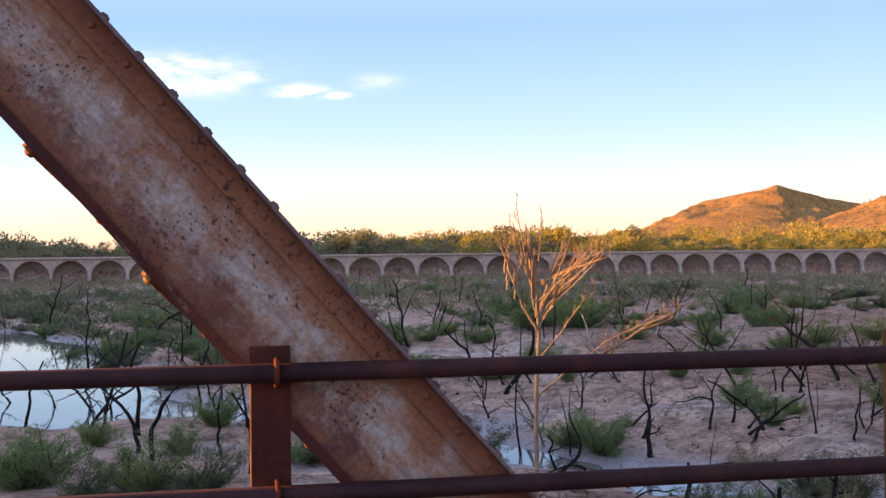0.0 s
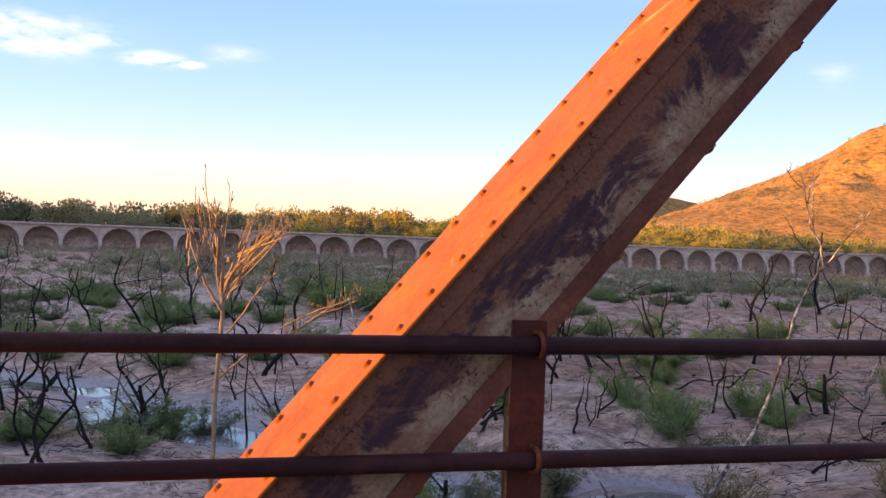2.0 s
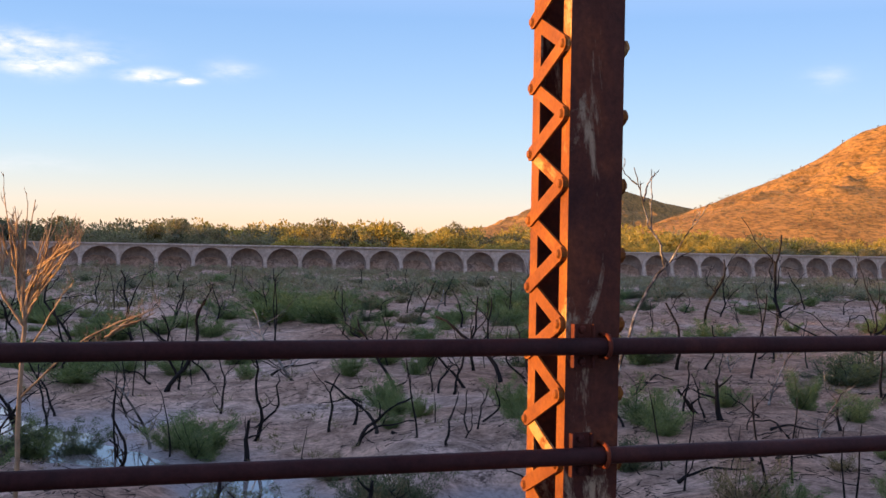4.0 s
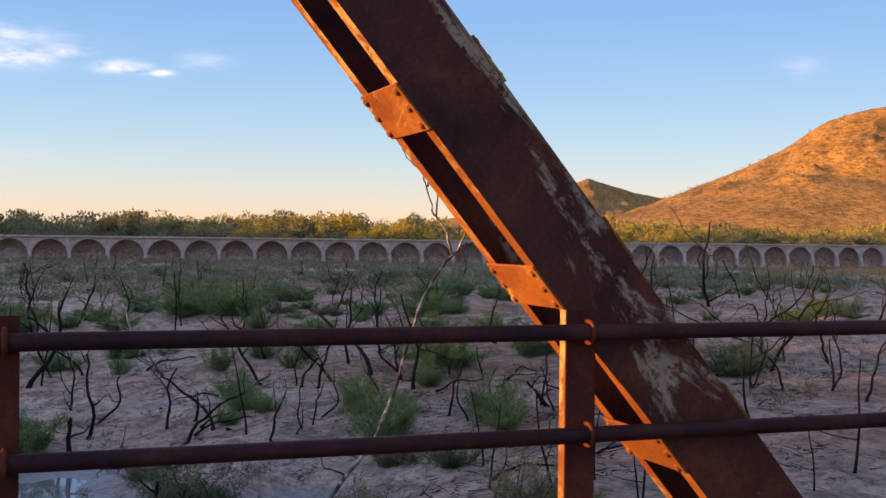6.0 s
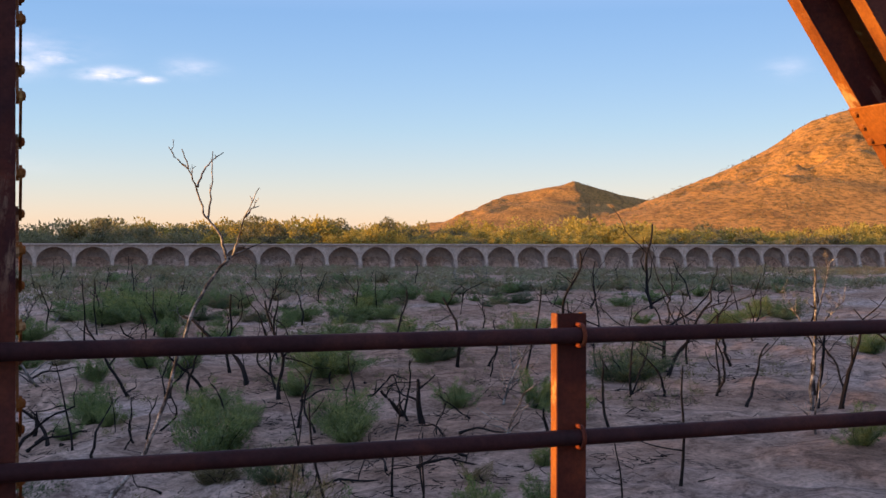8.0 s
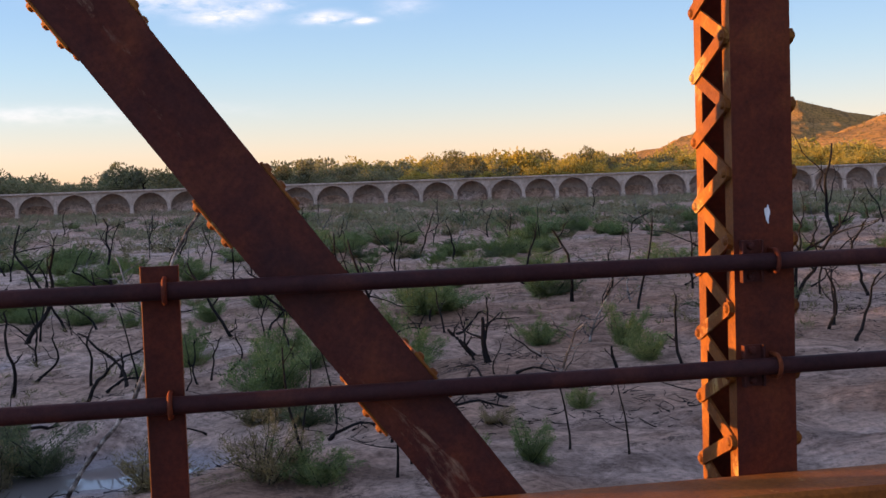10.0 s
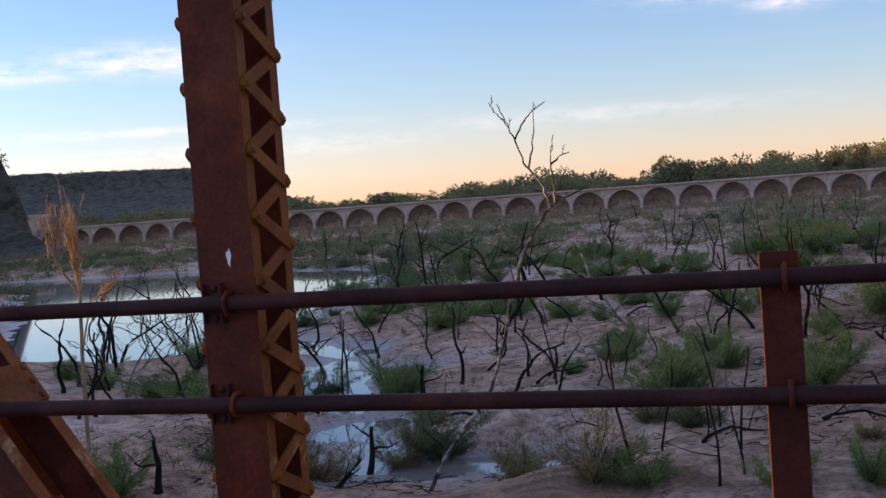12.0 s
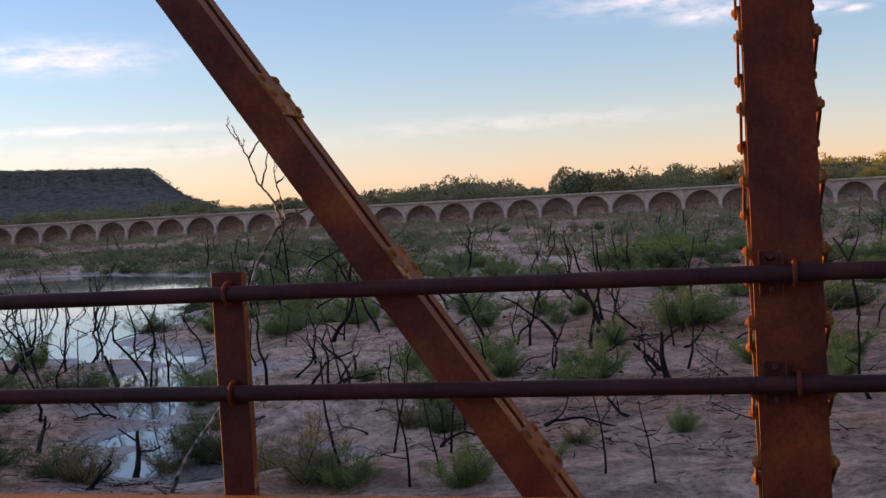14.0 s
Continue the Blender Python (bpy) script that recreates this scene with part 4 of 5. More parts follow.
def snag_meshes(seed, branches, crook, lean, wood, fork=False, thin=1.0):
    """Trunk and limbs of a dead tree about one metre high."""
    rng = random.Random(seed)
    trunk, limbs = Geo(), Geo()
    d = Vector((lean * rng.choice((-1, 1)), rng.uniform(-0.2, 0.2), 1))
    pts, rad = limb(rng, Vector((0, 0, -0.06)), d, 1.06, 0.030 * thin, 0.013 * thin, crook, 9, 0.06)
    rad[0] *= 1.5
    trunk.tube(pts, rad, 7)
    for k in range(branches):
        i = rng.randint(3, 9) if not fork else rng.randint(1, 7)
        a = rng.uniform(0, 2 * math.pi)
        d = Vector((math.cos(a), math.sin(a) * 0.8, rng.uniform(0.1, 1.1)))
        ln = rng.uniform(0.18, 0.55) * (1.3 if fork else 1)
        bp, br = limb(rng, pts[i], d, ln, rad[i] * 0.62, 0.005 * thin, crook * 1.25, 6, 0.08)
        limbs.tube(bp, br, 5)
        for q in range(rng.randint(1, 3)):
            j = rng.randint(2, 5)
            a = rng.uniform(0, 2 * math.pi)
            tp, tr = limb(rng, bp[j], Vector((math.cos(a), math.sin(a), rng.uniform(-0.2, 0.9))), ln * rng.uniform(0.25, 0.5), br[j] * 0.7, 0.003 * thin, crook * 1.3, 4)
            limbs.tube(tp, tr, 4)
    return trunk.mesh("trunk", wood, True), (limbs.mesh("branchwork", wood, True) if branches else None)


def shrub_meshes(seed, leaf, blades=9500, upright=0.9, size=0.07, width=0.012):
    """Stems and feathery foliage of a shrub about one metre across."""
    rng = random.Random(seed)
    stems, leaves = Geo(), Geo()
    tips = []
    for k in range(34):
        a, out = rng.uniform(0, 2 * math.pi), rng.random() ** 0.6 * 1.1
        d = Vector((math.cos(a) * out, math.sin(a) * out, upright * rng.uniform(0.7, 1.25)))
        ln = rng.uniform(0.32, 1.05) * (1.0 if out < 0.6 else 0.85)
        p = Vector((rng.uniform(-0.08, 0.08), rng.uniform(-0.08, 0.08), -0.05))
        pts, rad = limb(rng, p, d, ln, 0.010, 0.003, 0.19, 6, 0.07)
        if k < 18:
            stems.tube(pts, rad, 4)
        tips.append(pts)
    for k in range(blades):
        pts = rng.choice(tips)
        u = 1 - rng.random() ** 1.4 * 0.85
        i = min(5, int(u * 6))
        p = pts[i].lerp(pts[i + 1], u * 6 - i) + Vector((rng.gauss(0, 0.042), rng.gauss(0, 0.042), rng.gauss(0, 0.04)))
        p.z = max(p.z, 0.01)
        d = (pts[i + 1] - pts[i]).normalized() + Vector((rng.gauss(0, 0.55), rng.gauss(0, 0.55), rng.gauss(0.2, 0.4)))
        leaves.blade(p, d.normalized() * size * rng.uniform(0.4, 1.1), width * rng.uniform(0.6, 1.4), rng)
    return stems.mesh("stems", CHAR, True), leaves.mesh("foliage", leaf)


FAR_PLANTS = {"shrub": [], "dead_tree": []}


def stand(name, meshes, part_name, x, y, scale, turn, squash, label, category, group, sink=0.0):
    z = float(ground_z(x, y)) - sink
    if y > 92:
        FAR_PLANTS[name].append((meshes, Matrix.Translation((x, y, z)) @ Matrix.Rotation(turn, 4, "Z") @ Matrix.Diagonal((scale, scale, scale * squash, 1))))
        return None
    ob = new(name, meshes[0])
    wide = 0.85 + 0.45 * math.modf(abs(math.sin(x * 12.9 + y * 7.3)) * 97.0)[0] if name == "shrub" else 1.0
    ob.matrix_world = Matrix.Translation((x, y, z)) @ Matrix.Rotation(turn, 4, "Z") @ Matrix.Diagonal((scale * wide, scale, scale * squash, 1))
    if meshes[1] is not None:
        tagged(part(part_name, meshes[1], None, ob), kind="stuff")
    return tagged(ob, label, category, group)


GREENS = [shrub_meshes(100 + k, LEAF_GREEN) for k in range(4)]
DARKS = [shrub_meshes(120 + k, LEAF_DARK, 7000, 0.75) for k in range(2)]
DRYS = [shrub_meshes(140 + k, LEAF_DRY, 4500, 0.7, 0.085, 0.012) for k in range(2)]
FAR_SHRUBS = [shrub_meshes(160 + k, leaf, 1100, 0.8, 0.13, 0.035) for k, leaf in enumerate((LEAF_GREEN, LEAF_SAGE, LEAF_DARK, LEAF_DRY))]
# x, y, width; the river bed's larger shrubs
SHRUBS_A = [(8.3, 28.6, 1.9), (14.4, 30.8, 1.05), (17.8, 39.5, 0.9), (17.0, 27.0, 1.0), (17.0, 24.6, 2.0), (20.3, 24.5, 1.5), (24.8, 28.6, 1.15), (26.6, 24.5, 1.25),
            (13.5, 66, 2.6), (11.9, 43.4, 0.9), (7.7, 78.2, 2.4), (22.5, 35.9, 1.9), (19.7, 56, 1.8), (20.6, 31.8, 1.1), (33.8, 33.3, 1.2), (27.8, 39.9, 2.0), (26.4, 81.7, 2.1),
            (14.6, 32.6, 1.3), (18, 70.4, 4.0), (32, 65.7, 3.2), (31, 18.2, 1.0), (46.1, 35.5, 1.7), (38.1, 82.7, 4.8), (20.7, 26.2, 1.8), (23.4, 36.2, 2.2), (18.6, 40.4, 1.0),
            (17.1, 41.1, 1.5), (18.1, 27.0, 1.1), (19.8, 14.6, 0.9), (23.2, 19.1, 0.6), (5.2, 43.2, 2.7), (13.7, 28.6, 0.8), (20.5, 67.5, 4.2), (3.3, 85.7, 3.4), (17.5, 14.9, 1.0),
            (27.1, 27.7, 1.3), (0.1, 29.1, 2.4), (2.6, 26.6, 1.7), (17.5, 28.7, 1.2), (19.5, 72.1, 3.1), (-7.4, 86.7, 3.5), (12.6, 72.7, 2.3), (29.5, 68.8, 2.7), (7.9, 66.7, 3.5),
            (6.8, 16.0, 1.4), (7.9, 30.0, 1.5), (14.9, 29.7, 0.8), (21.1, 14.7, 0.8), (15.8, 77.1, 2.4), (3.8, 81.4, 2.6), (-3.8, 31.2, 1.5)]
SHRUBS_B = [(27.5, 89.5, 1.8), (34.0, 68.3, 2.2), (10.8, 70.3, 2.2), (20.2, 81.2, 3.8), (-6.9, 24.7, 2.0), (-4.5, 24.2, 1.9), (-7.6, 26.4, 1.6), (3.9, 30.1, 1.6), (19.7, 84.0, 4.3), (-6.3, 32.8, 1.3),
            (-2.6, 36.3, 1.8), (26.9, 49.2, 2.2), (15.1, 39.2, 1.2), (9.6, 47.0, 1.7), (-8.3, 64.4, 2.4)]
DARK_SHRUBS = [(32.9, 33.0, 3.2), (-3.1, 23.8, 1.7), (-5.6, 23.2, 1.5), (7.6, 19.2, 1.5), (9.0, 19.3, 1.4), (12.0, 21.6, 1.9), (17.8, 21.6, 1.4), (11.4, 22.1, 1.3), (2.7, 29.8, 2.2), (5.0, 30.8, 1.3), (34.6, 34.8, 2.5), (23.3, 40.8, 2.4),
               (28.4, 39.4, 1.5)]
DRY_SHRUBS = [(9.9, 19.1, 1.5), (16.7, 15.2, 1.3), (14.6, 18.2, 1.3), (11.2, 20.8, 1.3), (16.7, 22.9, 1.3), (10.9, 24.2, 1.0), (21.2, 18.2, 0.7)]
rng = random.Random(77)
for rows, kinds, label, group in ((SHRUBS_A + SHRUBS_B, GREENS, "feathery green tamarisk shrub growing in the dry silt", "green shrubs"),
                                  (DARK_SHRUBS, DARKS, "dense dark green shrub on the river bed", "dark shrubs"), (DRY_SHRUBS, DRYS, "low dry olive-brown bush on the mud", "dry bushes")):
    for x, y, w in rows:
        stand("shrub", rng.choice(kinds), "foliage", x, y, w * 1.1, rng.uniform(0, 6.28), rng.uniform(0.72, 0.95) * (1.0 if w < 1.4 else 0.8 if w < 2.1 else 0.58), label, "shrub", group, 0.03)
# middle distance shrubs, thickening towards the dam
mid = 0
while mid < 400:
    y = rng.uniform(46, 150)
    x = rng.uniform(-0.55, 0.85) * y * 0.95 + 12
    w = rng.uniform(0.9, 2.6)
    if float(shore(x, y)) < 1.2 or value_noise(x / 14, y / 14, 61) < 0.33:
        continue
    kinds = FAR_SHRUBS if y > 92 else GREENS if rng.random() < 0.62 else DARKS if rng.random() < 0.6 else DRYS
    stand("shrub", rng.choice(kinds), "foliage", x, y, w, rng.uniform(0, 6.28), rng.uniform(0.4, 0.68), "green-grey desert shrub on the open river bed", "shrub", "scattered shrubs", 0.04)
    mid += 1

# dead and burnt trees
BENT = [snag_meshes(200 + k, 1 + k % 2, 0.24, 0.25, CHAR, thin=0.82) for k in range(8)]
POLES = [snag_meshes(220 + k, 1, 0.06, 0.05, CHAR, thin=0.5) for k in range(3)]
FORKED = [snag_meshes(240 + k, 3 + k % 3, 0.25, 0.4, CHAR, True, 0.68) for k in range(8)]
PALE = [snag_meshes(260 + k, 7, 0.19, 0.3, GREY_WOOD, True, 0.6) for k in range(3)]
STUB = [snag_meshes(280 + k, 1 + k, 0.12, 0.3, CHAR, True, 2.6) for k in range(3)]
# x, y, height
BENT_AT = [(12.2, 27.1, 2.3), (14.1, 24.8, 1.6), (14.9, 25.6, 0.9), (22.3, 25.7, 1.4), (13.2, 28.2, 2.3), (15.9, 27.1, 1.4), (15.2, 26.1, 1.2), (9.9, 29.7, 2.5), (17.1, 34.5, 1.9),
           (22.6, 35, 1.5), (33.3, 27.7, 2.1), (18.4, 35.3, 2.5), (21.1, 36.1, 2.0), (15.5, 26.3, 1.2), (28.8, 35.4, 1.3), (5.6, 24.2, 2.1), (0.6, 24.5, 2.5), (8.4, 40.5, 4.0),
           (19.8, 25.9, 1.5), (19.5, 26.7, 1.7), (27.2, 23.4, 2.0), (36, 26.3, 2.1), (6.3, 26.4, 1.8), (-0.4, 41.7, 2.9), (-1.9, 25.1, 2.3), (34.5, 17.6, 2.2), (23.0, 28.1, 1.7),
           (29.7, 37.9, 2.0), (33.1, 25.8, 2.2), (31.7, 28.2, 1.9), (19.8, 35.4, 3.7), (17.6, 26.9, 1.5), (21.1, 27.8, 1.3), (10.2, 31.5, 1.9), (-2.6, 29.8, 2.2), (12.1, 29.6, 1.9)]
POLE_AT = [(18.3, 21.1, 1.8), (25, 16.5, 2.5), (18.8, 14.7, 1.7), (19.15, 15.4, 1.5), (22.9, 15.1, 1.4), (22, 15.7, 1.5), (9.4, 27.9, 1.2), (6.1, 29.5, 2.6), (15.8, 58.5, 3.4),
           (20.3, 38.4, 1.3), (2.4, 31.2, 2.2), (7.5, 29.2, 1.8), (19, 16.9, 1.8), (35.3, 19.2, 2.2), (17.4, 18.5, 1.8), (17.4, 15.3, 2.2), (14.9, 28.2, 1.1), (10.5, 26.1, 1.2),
           (16.8, 63.6, 3.2), (37.9, 79.0, 2.8), (13.7, 26.1, 2.1)]
FORK_AT = [(22.4, 23.7, 1.0), (16, 35.6, 3.0), (19.7, 38, 3.0), (22.8, 44.1, 3.0), (33.5, 38.6, 2.4), (28.5, 46.8, 2.9), (0.3, 24, 2.6), (3.0, 29.3, 2.1), (4.3, 34.2, 2.3), (20.6, 34.1, 2.6),
           (6.8, 36.4, 2.0), (-2.5, 43.8, 2.6), (1.8, 43.9, 2.3), (9.7, 35, 2.0), (1.7, 73, 2.9), (11.3, 70.8, 2.9), (-6.8, 78.2, 5.0), (19.1, 56.7, 2.6), (17, 34.9, 1.6), (30.3, 28, 1.8),
           (34.8, 33.2, 3.8), (1.8, 27.4, 2.6), (0.3, 26.0, 2.2), (-0.6, 33.5, 2.8), (38.3, 27.7, 2.2), (57.7, 72.8, 6.8), (53.2, 74.2, 3.8), (69.1, 85.5, 3.8), (14.3, 69.9, 2.9),
           (27.5, 70.4, 3.3), (20.0, 31.3, 3.2), (5.6, 62.1, 4.6), (2.9, 61.6, 4.0), (8.9, 65.2, 4.8), (-0.3, 34.9, 2.7), (-2.6, 36.4, 2.6), (-4.0, 68.1, 4.6), (0.8, 76.4, 3.4),
           (17.7, 45.2, 2.5), (33.0, 66.8, 2.8), (17.1, 40.9, 2.1), (-3.3, 42.7, 2.9), (-6.5, 41.2, 2.6), (-25.5, 99.9, 4.2), (-15.7, 94.5, 4.4), (47, 66, 5.2), (12.0, 74, 3.5)]
PALE_AT = [(7.1, 30.5, 2.6), (3.2, 28.2, 2.4), (-1.5, 29.2, 2.6), (23.7, 22.3, 1.9), (31.9, 21.0, 2.1), (26.2, 28.3, 2.2)]
STUB_AT = [(9.4, 27.6, 1.1), (7.5, 16.5, 1.1), (10.7, 20, 1.1), (7.6, 20.9, 0.9), (3.6, 31.9, 1.4), (22.6, 25.4, 1.2), (22.4, 26.4, 1.0), (0.1, 30.2, 1.8), (11.0, 17.5, 0.8),
           (25.6, 23.9, 0.7), (12.9, 29.7, 0.7)]
TRUNKS = [snag_meshes(300 + k, 2, 0.1, 0.1, CHAR, False, 0.95) for k in range(4)]
TRUNK_AT = [(31.0, 16.5, 2.9), (31.35, 16.6, 2.6), (31.2, 16.4, 2.2), (34.8, 24.7, 2.5), (35.3, 24.2, 2.7), (30.6, 28.3, 1.8), (33.7, 28.1, 1.7), (22.5, 31.5, 1.3)]
rng = random.Random(91)
for rows, kinds, label, group in ((BENT_AT, BENT, "thin bent burnt tree trunk standing in the silt", "bent burnt trunks"), (POLE_AT, POLES, "straight charred pole-like trunk without branches", "burnt poles"),
                                  (FORK_AT, FORKED, "blackened dead tree with crooked forked branches", "forked dead trees"), (STUB_AT, STUB, "short thick charred tree stump", "charred stumps"),
                                  (TRUNK_AT, TRUNKS, "burnt upright tree trunk with broken branch stubs", "burnt trunks"), (PALE_AT, PALE, "grey weathered dead tree with crooked branches", "weathered dead trees")):
    for x, y, h in rows:
        stand("dead_tree", rng.choice(kinds), "branchwork", x, y, h, rng.uniform(0, 6.28), 1.0, label, "dead tree", group)
count = 0
while count < 170:
    y = rng.uniform(34, 165)
    x = rng.uniform(-0.55, 0.85) * y + 12
    if float(shore(x, y)) < -6 or value_noise(x / 16, y / 16, 83) < 0.36:
        continue
    kinds = rng.choice((BENT, FORKED, FORKED, FORKED, PALE, POLES))
    stand("dead_tree", rng.choice(kinds), "branchwork", x, y, rng.uniform(1.2, 3.4), rng.uniform(0, 6.28), 1.0, "burnt leafless tree on the river bed", "dead tree", "scattered dead trees")
    count += 1
# drowned thicket standing in the pool
for k in range(26):
    x, y = rng.uniform(-26, -4), 0
    y = 47 - (x + 10) * 1.6 + rng.uniform(-9, 9)
    stand("dead_tree", rng.choice(FORKED + BENT), "branchwork", x, y, rng.uniform(1.8, 3.6), rng.uniform(0, 6.28), 1.0, "bare drowned tree standing in the pool", "dead tree", "drowned trees")


# charred branches lying on the silt
def lay(meshes, x, y, size, turn):
    z = float(ground_z(x, y))
    out = Vector((math.cos(turn), math.sin(turn), 0)) * size * 0.8
    rise = math.atan2(float(ground_z(x + out.x, y + out.y)) - z, size * 0.8)
    ob = new("fallen_branch", meshes[0])
    ob.matrix_world = Matrix.Translation((x, y, z + 0.02 * size)) @ Matrix.Rotation(turn, 4, "Z") @ Matrix.Rotation(math.pi / 2 - rise - 0.06, 4, "Y") @ Matrix.Scale(size, 4)
    if meshes[1] is not None:
        tagged(part("branchwork", meshes[1], None, ob), kind="stuff")
    tagged(ob, "charred fallen branch lying on the dry silt", "branch", "fallen branches")


for k in range(46):
    y = 19 + rng.random() ** 1.3 * 34
    x = rng.uniform(-0.1, 0.8) * y + 8
    if float(ground_z(x, y)) < Z_WATER + 0.15:
        continue
    lay(rng.choice(BENT + FORKED[:3]), x, y, rng.uniform(0.8, 2.0), rng.choice((0, math.pi)) + rng.gauss(0, 0.5))


def tall_dead_tree(name, x, y, stems, wood, label, seed, twigs, twig_len, turn_up, r0, crook=0.02):
    """A named tree: stems are lists of (dx, dy, z) from its foot."""
    rng = random.Random(seed)
    z0 = float(ground_z(x, y))
    trunk, limbs = Geo(), Geo()
    for n, line in enumerate(stems):
        pts = []
        for a, b in zip(line, line[1:]):
            for k in range(4):
                u = k / 4
                pts.append(Vector((a[0] + (b[0] - a[0]) * u, a[1] + (b[1] - a[1]) * u, a[2] + (b[2] - a[2]) * u)) + Vector((rng.gauss(0, crook), rng.gauss(0, crook), 0)))
        pts.append(Vector(line[-1]))
        r = r0 if n == 0 else r0 * (0.62 if n == 1 else 0.42)
        rad = [r * (1 - (0.45 if n == 0 else 0.8) * i / (len(pts) - 1)) + 0.004 for i in range(len(pts))]
        (trunk if n == 0 else limbs).tube(pts, rad, 7 if n == 0 else 5)
        for k in range(twigs if n else max(2, twigs // 2)):
            i = rng.randint(len(pts) // 3 if n else len(pts) * 2 // 3, len(pts) - 1)
            a = rng.uniform(0, 2 * math.pi)
            d = Vector((math.cos(a), math.sin(a), turn_up * rng.uniform(0.6, 1.5)))
            tp, tr = limb(rng, pts[i], d, twig_len * rng.uniform(0.4, 1.1), max(rad[i] * 0.55, 0.009), 0.005, 0.16, 5, 0.1)
            limbs.tube(tp, tr, 4)
            for q in range(2):
                j = rng.randint(1, 4)
                a = rng.uniform(0, 2 * math.pi)
                sp, sr = limb(rng, tp[j], Vector((math.cos(a), math.sin(a), turn_up)), twig_len * rng.uniform(0.2, 0.5), 0.009, 0.004, 0.18, 4, 0.1)
                limbs.tube(sp, sr, 4)
    ob = new(name, trunk.mesh("trunk", wood, True))
    ob.matrix_world = Matrix.Translation((x, y, z0))
    tagged(part("branchwork", limbs.mesh("branchwork", wood, True), None, ob), kind="stuff")
    return tagged(ob, label, "dead tree")


def upright(foot, line):
    """Points given as x, y, z in the world, taken from a foot on the ground."""
    z0 = float(ground_z(*foot))
    return [(x - foot[0], y - foot[1], z - z0) for x, y, z in line]


# tall bleached tree leaning over the bed, forked at the top
FOOT = (13.15, 17.05)
tall_dead_tree("dead_tree", *FOOT,
               [upright(FOOT, q) for q in (
                   [(13.15, 17.05, -4.3), (13.5, 17, -3.62), (14.3, 17, -2.66), (14.5, 17, -2.35), (14.82, 16.95, -1.53), (15.05, 16.9, -0.67), (15.35, 16.9, 0.2), (15.75, 16.9, 0.85), (15.95, 16.9, 1.02)],
                   [(15.9, 16.9, 0.98), (15.82, 16.9, 1.35), (15.66, 16.85, 1.6), (15.46, 16.85, 1.82), (15.33, 16.8, 2.32), (15.18, 16.75, 2.65), (15.08, 16.7, 2.93)],
                   [(15.98, 16.9, 1.04), (16.05, 16.7, 1.3), (16.08, 16.3, 1.7), (16.16, 16.05, 1.95), (16.27, 15.85, 2.24)],
                   [(15.35, 16.8, 2.28), (15.5, 16.95, 2.6), (15.66, 17.05, 2.78), (15.88, 17.15, 2.93)], [(15.55, 16.85, 1.72), (15.62, 17.0, 2.2), (15.68, 17.1, 2.94)],
                   [(15.98, 16.9, 1.06), (16.3, 17.0, 1.2), (16.62, 17.0, 1.33)], [(16.1, 16.25, 1.75), (16.25, 16.4, 1.9), (16.4, 16.5, 1.95)], [(15.2, 16.78, 2.6), (15.02, 16.85, 2.75), (14.88, 16.9, 2.98)])],
               GREY_WOOD, "tall bleached leaning dead tree with bare forked top", 7, 1, 0.22, 1.2, 0.04, 0.012)
# dry golden tree: one stem, then a fan of long straight twigs leaning east
FOOT = (3.72, 19.6)
fan = [[(3.72, 19.6, -4.7), (3.74, 19.6, -2.9), (3.82, 19.6, -0.7), (3.86, 19.6, -0.25), (3.8, 19.6, 0.5), (3.74, 19.6, 1.2)],
       [(3.85, 19.6, -0.35), (3.62, 19.55, 0.0), (3.4, 19.5, 0.4), (3.2, 19.45, 0.95), (3.0, 19.4, 1.45)],
       [(3.84, 19.6, -0.2), (3.92, 19.4, 0.3), (4.1, 19.0, 0.75), (4.45, 18.5, 1.12), (4.72, 18.2, 1.4)],
       [(3.85, 19.6, -0.9), (4.15, 19.2, -0.4), (4.45, 18.8, 0.2), (4.7, 18.4, 0.58)],
       [(3.78, 19.6, -1.7), (4.4, 19.0, -1.0), (4.9, 18.5, -0.5), (5.5, 18.1, -0.15), (5.9, 17.8, 0.0)]]
frng = random.Random(12)
for k in range(9):
    x, z = 3.0 + 0.06 * k + frng.uniform(-0.05, 0.05), frng.uniform(0.3, 1.2)
    fan.append([(x + 0.12, 19.5, z), (x + 0.1, 19.5, z + 0.3), (x + frng.uniform(-0.05, 0.25), 19.5 + frng.uniform(-0.2, 0.2), z + frng.uniform(0.5, 0.95))])
for k in range(9):
    x, z = 3.78 + frng.uniform(-0.05, 0.05), frng.uniform(-0.1, 0.9)
    lean = frng.uniform(-0.55, 0.3)
    fan.append([(x, 19.6, z), (x + 0.45 * lean, 19.6, z + 0.5), (x + lean, 19.6 + frng.uniform(-0.3, 0.3), frng.uniform(1.5, 2.35))])
for k in range(17):
    z, out = frng.uniform(-0.3, 0.7), frng.uniform(0.35, 1.3)
    top = 1.75 - 0.35 * out + frng.uniform(-0.3, 0.15)
    fan.append([(3.84, 19.6, z), (3.88 + 0.22 * out, 19.6 - 0.35 * out, z + 0.35 * (top - z)), (3.88 + 0.7 * out, 19.6 - 1.15 * out + frng.uniform(-0.3, 0.3), top)])
for k in range(8):
    u = frng.uniform(0.4, 0.9)
    x, y, z = 3.85 + 1.9 * u, 19.5 - 1.6 * u, -1.55 + 1.5 * u
    fan.append([(x, y, z), (x + 0.28, y - 0.15, z + frng.uniform(0.1, 0.25)), (x + frng.uniform(0.5, 0.8), y - 0.35, z + frng.uniform(0.2, 0.5))])
